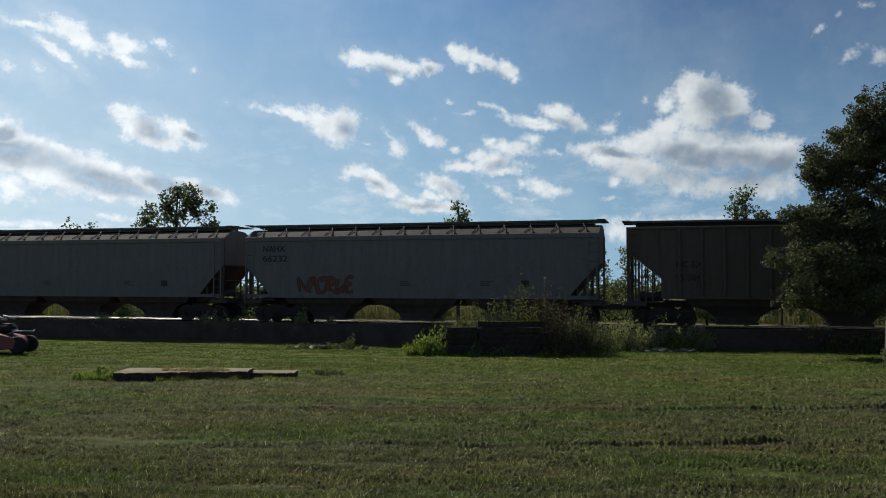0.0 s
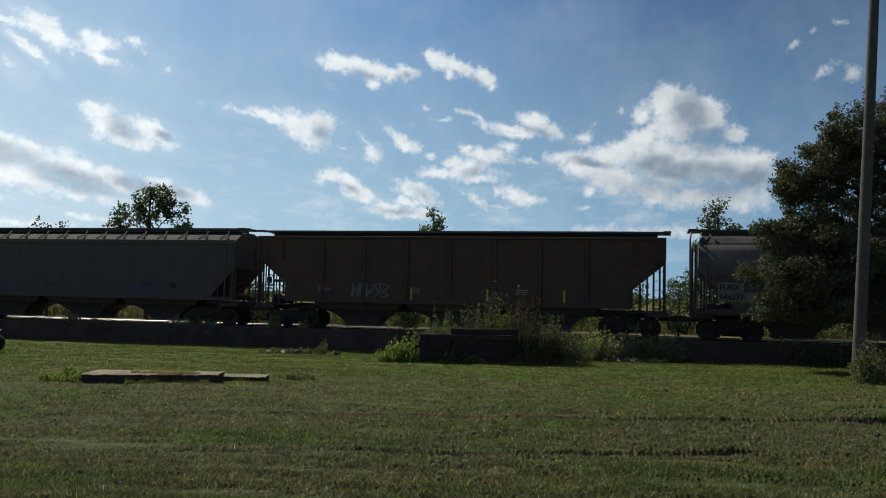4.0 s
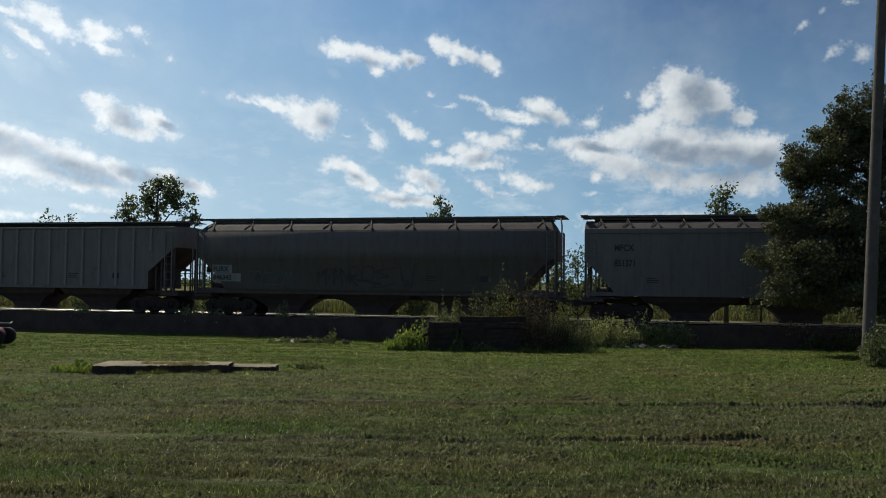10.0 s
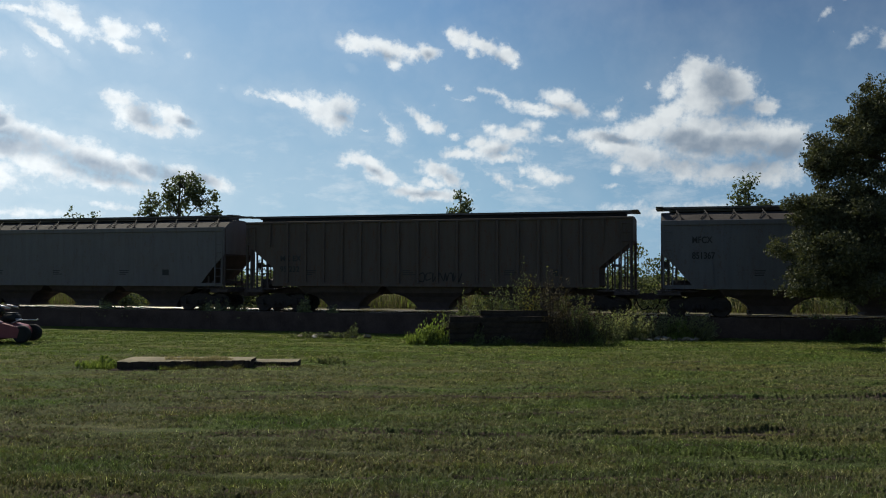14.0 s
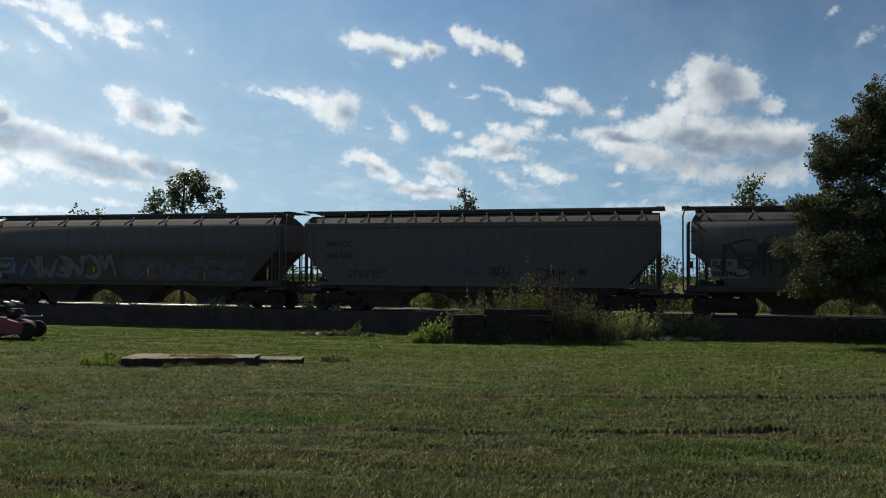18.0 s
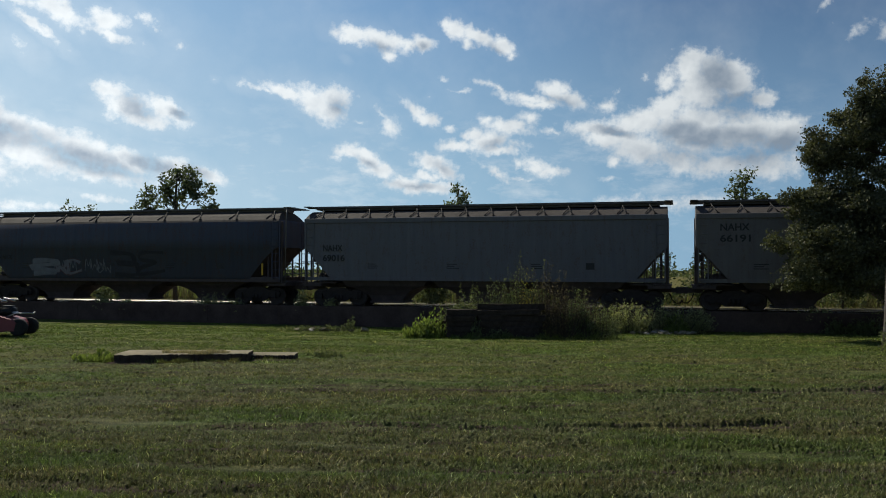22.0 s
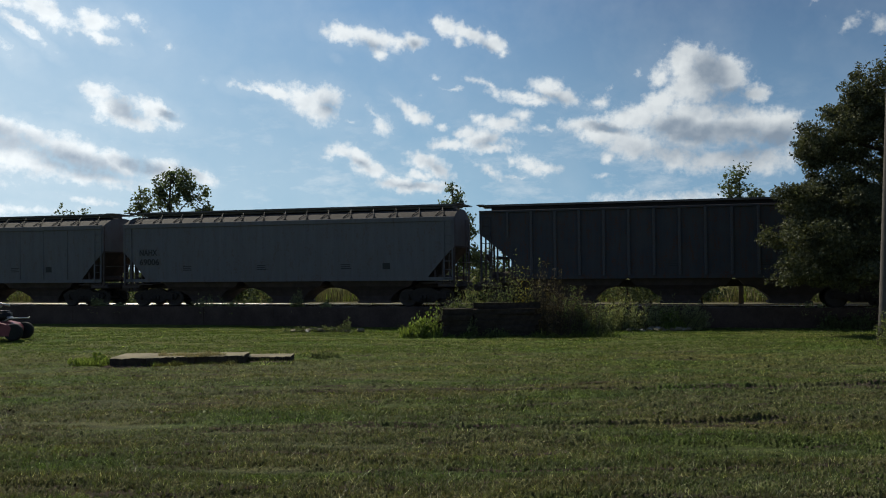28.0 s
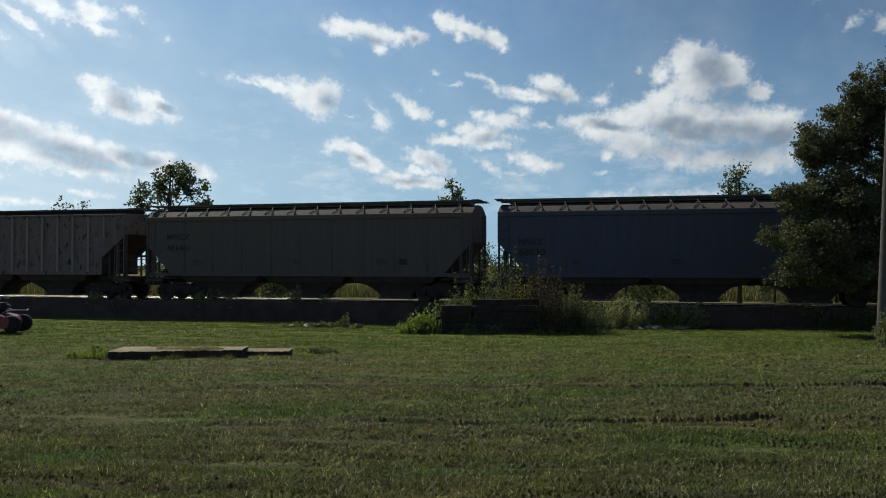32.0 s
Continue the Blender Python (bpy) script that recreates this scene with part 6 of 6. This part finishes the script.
def build_clods():
    """Crumbs of earth and mown-off thatch before the slabs and in hollows, and as dark shade along ridges and ruts."""
    rng = np.random.default_rng(31)
    k = 5000
    x, y = [rng.normal(-5.6, 1.9, k)], [rng.normal(18.9, 1.0, k)]
    # dark crumbs stand in for the shade on each ridge's near face
    for d, a, w in RIDGES:
        m = int(2200 * a * max(1.0, a / 2))
        rx = rng.uniform(-0.62 * d, 0.62 * d, m)
        rx = rx[rng.uniform(0, 1, m) < ridge_gain(rx, d)]
        x.append(rx)
        y.append(ridge_line(rx, d) - w * 0.7 + rng.normal(0, 0.22 * w, len(rx)))
    ty = 5.6 * (24.0 / 5.6) ** rng.uniform(0, 1, 60000)
    tx = rng.uniform(-0.6, 0.6, 60000) * ty
    torn = rng.uniform(0, 1, 60000) < 0.7 * hollow(tx, ty)
    x.append(tx[torn])
    y.append(ty[torn])
    # more dark crumbs deepen the shade at the foot of each rut
    for d, h, w, slant in RUTS:
        rx = rng.uniform(-0.6 * d, 0.6 * d, 7000)
        rx = rx[rng.uniform(0, 1.2, 7000) < rut_depth(rx, d)]
        x.append(rx)
        y.append(rut_line(rx, d, slant) - 1.1 * w + rng.normal(0, 0.4 * w, len(rx)))
    fx = rng.uniform(-7.45, -3.5, 2600)
    x.append(fx)
    y.append(np.where(fx < -4.5, 19.62 + 0.125 * (fx + 7.4), 20.4) - np.abs(rng.normal(0, 0.13, 2600)))
    x, y = np.concatenate(x), np.concatenate(y)
    ok = ~((np.abs(x + 6.0) < 1.5) & (np.abs(y - 20.1) < 0.36))
    x, y = x[ok], y[ok]
    k = len(x)
    base = np.array([(1, 0, 0), (0.2, 1, 0), (-0.9, 0.5, 0), (-0.7, -0.8, 0), (0.5, -0.9, 0), (0, 0.1, 0.9)])
    tri = np.array([(0, 1, 5), (1, 2, 5), (2, 3, 5), (3, 4, 5), (4, 0, 5)])
    sz = rng.uniform(0.007, 0.019, k)
    sz[-2600:] *= 1.9
    v = base[None] * sz[:, None, None] * rng.uniform(0.7, 1.3, (k, 6, 3))
    v += np.stack([x, y, ground_z(x, y) + relief(x, y) + sod_rise(x, y) - 0.030], 1)[:, None]
    ob = hang("earth_clods", raw_mesh("earth_clods", v.reshape(-1, 3), (tri[None] + 6 * np.arange(k)[:, None, None]).reshape(-1, 3)), EARTH)
    tagged(ob, "dark crumbs of dry earth in the mown lawn, standing in for shade along its ridges", "earth", kind="stuff")


build_clods()


def rubble(x, y, k, w, d, seed, label, pale=0.15):
    rnd = random.Random(seed)
    for _ in range(k):
        bm = bmesh.new()
        bmesh.ops.create_icosphere(bm, subdivisions=1, radius=1)
        s = rnd.uniform(0.035, 0.15)
        sx, sz = rnd.uniform(0.8, 1.7), rnd.uniform(0.4, 0.95)
        for v in bm.verts:
            v.co *= rnd.uniform(0.62, 1.25)
            v.co = Vector((v.co.x * s * sx, v.co.y * s, v.co.z * s * sz))
        px, py = x + rnd.gauss(0, w), y + rnd.gauss(0, d)
        me = bpy.data.meshes.new("stone")
        bm.to_mesh(me)
        bm.free()
        me.materials.append(PALE_STONE if rnd.random() < pale else CONCRETE)
        o = new("rubble_stone", me)
        o.matrix_world = pose(px, py, ground_z(px, py) + s * 0.3, rnd.uniform(-20, 20), rnd.uniform(-20, 20), rnd.uniform(0, 360))
        tagged(o, label, "stone", "rubble heap %d" % seed)


rubble(8.5, 33.8, 56, 0.55, 0.35, 3, "pale broken concrete lump in a rubble heap", 0.22)
rubble(-5.0, 34.8, 24, 0.75, 0.15, 4, "broken lump in a weedy rubble strip", 0.08)
bush(-5.0, 34.75, [(-0.7, 0, 0.08, 0.7, 0.25, 0.14), (0.5, 0, 0.08, 0.8, 0.25, 0.15), (1.4, 0, 0.25, 0.2, 0.2, 0.4)], 110, 18, 0.07, 0.045, LEAF_WEED, 99, "low weeds over a strip of rubble", 30)


def build_pole():
    x, y = 13.09, 25.5
    t = thing("utility_pole", Matrix.Translation((x, y, ground_z(x, y))), "weathered wooden utility pole leaning slightly", "utility pole")
    bm = bmesh.new()
    k = 14
    tube(bm, [(0.0485 * h, 0, h) for h in (13.5 * i / k - 0.3 for i in range(k + 1))], [0.19 - 0.06 * i / k for i in range(k + 1)], 16)
    part("shaft", bm, POLE, t)


build_pole()


def build_mower():
    red = plain("red_mower_paint", (0.23, 0.07, 0.08), 0.38, 0, 0.2, 4, 0.05)
    black = plain("black_plastic", (0.02, 0.02, 0.02), 0.5, 0, 0.2, 5)
    silver = plain("bare_metal", (0.5, 0.5, 0.5), 0.3, 0.9, 0.2, 5)
    x, y = -15.33, 29.6
    m = thing("riding_mower", pose(x, y, ground_z(x, y), 0, 0, 4) @ Matrix.Scale(1.15, 4), "red riding lawn mower with black seat and tyres on the lawn", "lawn mower")

    def blob(name, mat, cx, cy, cz, sx, sy, sz, r, label="", taper=1.0):
        bm = bmesh.new()
        vs = box(bm, cx, cy, cz, sx, sy, sz)
        for v in vs:
            if v.co.z > cz:
                v.co.x = cx + (v.co.x - cx) * taper
                v.co.y = cy + (v.co.y - cy) * taper
        bmesh.ops.bevel(bm, geom=bm.edges[:], offset=r, segments=3, affect="EDGES")
        for f in bm.faces:
            f.smooth = True
        return part(name, bm, mat, m, label)

    bm = bmesh.new()
    ring = [(-0.95, 0.0), (-0.95, 0.24), (-0.35, 0.27), (0.30, 0.24), (0.78, 0.12), (0.88, 0.0), (0.82, -0.22), (-0.95, -0.24)]
    for y in (-0.52, -0.42, 0.42, 0.52):
        k = 0.93 if abs(y) > 0.5 else 1.0
        ring_v = [bm.verts.new((0.1 + x * k, y, 0.35 + z * k)) for x, z in ring]
        if y > -0.52:
            for e in range(len(ring)):
                bm.faces.new((last[e], last[(e + 1) % len(ring)], ring_v[(e + 1) % len(ring)], ring_v[e]))
        else:
            bm.faces.new(ring_v)
        last = ring_v
    bm.faces.new(last[::-1])
    bmesh.ops.recalc_face_normals(bm, faces=bm.faces[:])
    bmesh.ops.bevel(bm, geom=bm.edges[:], offset=0.02, segments=2, affect="EDGES")
    part("fender", bm, red, m, "broad faded red fender and deck")
    blob("hood", red, -1.35, 0, 0.50, 0.9, 0.6, 0.42, 0.11, "red hood", 0.85)
    blob("cutting_deck", red, -0.25, -0.05, 0.2, 1.3, 1.2, 0.22, 0.06, "red cutting deck", 0.9)
    blob("seat", black, -0.2, 0, 0.70, 0.5, 0.5, 0.12, 0.05)
    blob("seat_back", black, 0.12, 0, 0.92, 0.14, 0.48, 0.36, 0.05)
    blob("engine", black, 0.48, 0, 0.72, 0.5, 0.46, 0.30, 0.06, "black engine cover", 0.8)
    blob("air_filter", silver, 0.72, -0.12, 0.66, 0.2, 0.16, 0.08, 0.03, "bare metal air filter cover")
    for sy in (-1, 1):
        bm = bmesh.new()
        tube(bm, [(-0.42, sy * 0.32, 0.62), (-0.36, sy * 0.33, 0.94), (-0.1, sy * 0.34, 0.99), (0.28, sy * 0.34, 0.96)], 0.022, 8)
        part("lap_bar", bm, silver, m, "bright steel steering bar")
        bm = bmesh.new()
        tube(bm, [(0.22, sy * 0.28, 1.08), (0.56, sy * 0.28, 1.0)], 0.03, 8)
        part("arm_rest", bm, silver, m, "pale arm rest")
    for wx, r, wy in ((0.94, 0.25, 0.40), (-1.4, 0.19, 0.36)):
        for sy in (-1, 1):
            bm = bmesh.new()
            tube(bm, [(wx, sy * wy - 0.1, r), (wx, sy * wy - 0.07, r), (wx, sy * wy + 0.07, r), (wx, sy * wy + 0.11, r)], [r * 0.8, r, r, r * 0.8], 20)
            w = part("tyre", bm, RUBBER, m)
            bm = bmesh.new()
            tube(bm, [(wx, sy * wy - 0.115, r), (wx, sy * wy + 0.115, r)], r * 0.5, 14)
            part("rim", bm, black, w)
    bm = bmesh.new()
    tube(bm, [(0.62, -0.36, 0.56), (0.85, -0.38, 0.66), (1.12, -0.30, 0.66), (1.2, 0.0, 0.64), (1.12, 0.30, 0.66)], 0.018, 6)
    part("rear_guard", bm, silver, m, "bent steel engine guard")


build_mower()


# ---- the lawn's grass ----
def lawn_height(x, y):
    h = np.ones_like(x)
    for d, a, w in RIDGES:
        h += 0.2 * a * ridge_gain(x, d) * np.exp(-(((y - ridge_line(x, d)) / w) ** 2))
    h += 0.35 * np.sin(x * 1.9 + 2 * np.sin(y * 1.3)) * np.sin(y * 2.3 + np.sin(x * 0.8))
    return np.clip(h, 0.35, 5.0)


def build_turf():
    """The matted sod: a rough crust of crumbs and tufts, with a lip along each ridge."""
    rng = np.random.default_rng(77)
    nr, nc = 600, 900
    y = 5.3 * (30.0 / 5.3) ** np.linspace(0, 1, nr)
    x = np.linspace(-0.64, 0.64, nc)
    x, y = x[None] * (y[:, None] + 0.6), np.repeat(y[:, None], nc, 1)
    x = x + rng.normal(0, 0.0004, x.shape) * y
    y = y + rng.normal(0, 0.0012, y.shape) * y
    w = np.clip(rng.normal(0, 1, x.shape), -1.5, 1.5)
    soft = sum(np.roll(np.roll(w, a, 0), b, 1) for a in (-1, 0, 1) for b in (-1, 0, 1)) / 3
    wide = sum(np.roll(np.roll(soft, 3 * a, 0), 4 * b, 1) for a in (-1, 0, 1) for b in (-1, 0, 1)) / 3
    z = ground_z(x, y) + relief(x, y) + sod_rise(x, y) - 0.028 + 0.0045 * soft + 0.006 * wide + 0.0125 * w
    for d, a, wd in RIDGES:
        off = y - ridge_line(x, d)
        z += 0.0065 * a * ridge_gain(x, d) * np.exp(-((off / np.where(off > 0, 2.2 * wd, 0.36 * wd)) ** 2))
    ty = -(x - 0.342) * math.sin(radians(TRACK_TURN)) + (y - 40.42) * math.cos(radians(TRACK_TURN))
    ok = ty < WALL_Y - 0.03
    f = np.arange(nr * nc).reshape(nr, nc)
    quad = np.stack([f[:-1, :-1], f[:-1, 1:], f[1:, 1:], f[1:, :-1]], -1)
    quad = quad[ok[:-1, :-1] & ok[:-1, 1:] & ok[1:, 1:] & ok[1:, :-1]]
    ob = hang("turf", raw_mesh("turf", np.stack([x, y, z], -1).reshape(-1, 3), quad), TURF)
    tagged(ob, "matted uneven sod of green and straw-coloured grass", "grass", kind="stuff")


build_turf()


def build_lawn(name, label, k, mat, seed, height, width, lean, patch_sign, near=5.2):
    rng = np.random.default_rng(seed)
    # small tufts, closer together near by, where they can be told apart
    per = 7
    u = rng.uniform(0, 1, k // per)
    cy = near * (38.0 / near) ** u
    cx = rng.uniform(-1, 1, k // per) * (0.60 * cy + 1.0)
    size = np.exp(rng.normal(0, 0.4, k // per))
    k = k // per * per
    wide = np.repeat(0.020 * size * (0.7 + 0.05 * cy), per)
    y = np.repeat(cy, per) + rng.normal(0, 1, k) * wide
    x = np.repeat(cx, per) + rng.normal(0, 1, k) * wide
    size = np.repeat(size, per)
    q = np.sin(x * 0.55 + 1.3 * np.sin(y * 0.4)) * np.sin(y * 0.75 + 0.8 * np.sin(x * 0.35)) + 0.5 * np.sin(x * 2.1 + y) * np.sin(y * 2.9 - x * 0.6)
    keep = rng.uniform(-1.0, 1.6, k) < 0.45 * patch_sign * q + 0.75
    # nothing grows past the wall, on the slabs or under the ties
    ty = -(x - 0.342) * math.sin(radians(TRACK_TURN)) + (y - 40.42) * math.cos(radians(TRACK_TURN))
    # bare streaks of soil and straw, for the shade on the ridges' near side
    bare = np.zeros(k)
    for d, a, w in RIDGES:
        bare = np.maximum(bare, min(1.0, a * 0.35) * ridge_gain(x, d) * np.exp(-(((y - ridge_line(x, d) + 1.2 * w) / (0.8 * w)) ** 2)))
    for d, h, w, slant in RUTS:
        bare = np.maximum(bare, rut_depth(x, d) * np.exp(-(((y - rut_line(x, d, slant) + 1.2 * w) / (1.1 * w)) ** 2)))
    keep &= rng.uniform(0, 1, k) > bare * (0.95 if patch_sign > 0 else 0.8)
    # worn dry ground in front of the slabs
    worn = np.exp(-(((x + 5.6) / 3.2) ** 2) - (((y - 18.6) / 1.5) ** 2))
    keep &= rng.uniform(0, 1, k) > worn * (0.95 if patch_sign > 0 else 0.0)
    # torn hollows are nearly bare; by the wall the grass is even and green
    keep &= rng.uniform(0, 1, k) > hollow(x, y) * (0.9 if patch_sign > 0 else 0.7)
    if patch_sign < 0:
        keep &= rng.uniform(0, 1, k) > 0.75 * np.clip((y - 21.0) / 5.0, 0.0, 1.0)
    if near > 10:
        keep &= rng.uniform(0, 1, k) < (y - near) / 6.0
    keep &= ty < WALL_Y - 0.05
    keep &= ~((np.abs(x + 6.0) < 1.45) & (np.abs(y - 20.3) < 0.42)) & ~((np.abs(x + 4.0) < 0.48) & (np.abs(y - 20.75) < 0.25))
    x, y, size = x[keep], y[keep], size[keep]
    k = len(x)
    h = np.minimum(size * height * lawn_height(x, y) * rng.uniform(0.5, 1.3, k), 0.04)
    # wisps of the same relief as the ground sheet
    z = ground_z(x, y) + relief(x, y) + sod_rise(x, y) - 0.025
    a = rng.uniform(0, 6.28, k)
    wd = np.stack([np.cos(a), np.sin(a), np.zeros(k)], 1) * (width * (0.6 + 0.05 * y) * rng.uniform(0.6, 1.3, k))[:, None]
    base = np.stack([x, y, z], 1)
    tip = base + np.stack([rng.normal(0, lean, k) * h, rng.normal(0, lean, k) * h, h + 0.025], 1)
    v = np.stack([base - wd, base + wd, tip], 1)
    ob = hang(name, raw_mesh(name, v.reshape(-1, 3), np.arange(3 * k).reshape(k, 3)), mat)
    tagged(ob, label, "grass", kind="stuff")


build_lawn("grass", "short mown green grass in uneven patches", 430000, GRASS, 101, 0.019, 0.0034, 1.3, 1)
build_lawn("dry_grass", "dry brown clippings and thatch in the lawn", 360000, THATCH, 102, 0.009, 0.0034, 2.0, -1)
build_lawn("even_grass", "even green grass down by the retaining wall", 260000, LUSH, 103, 0.030, 0.0042, 1.3, 1, 20.0)


# ---- what moves ----
def motions():
    """The train rolls past to the left gathering a little speed; the clouds drift slowly nearer."""
    for s, car in CARS:
        walk(car, [(t, TRACK @ Matrix.Translation((s - SPEED * t - GAIN * t * t, 0, 0))) for t in range(0, 33, 2)])
    a = radians(14)
    walk(CLOUD_LAYER, [(t, Matrix.Translation(Vector((-math.sin(a), -math.cos(a), 0)) * (DOME * 0.036 * t / 32))) for t in range(0, 33, 4)])


motions()
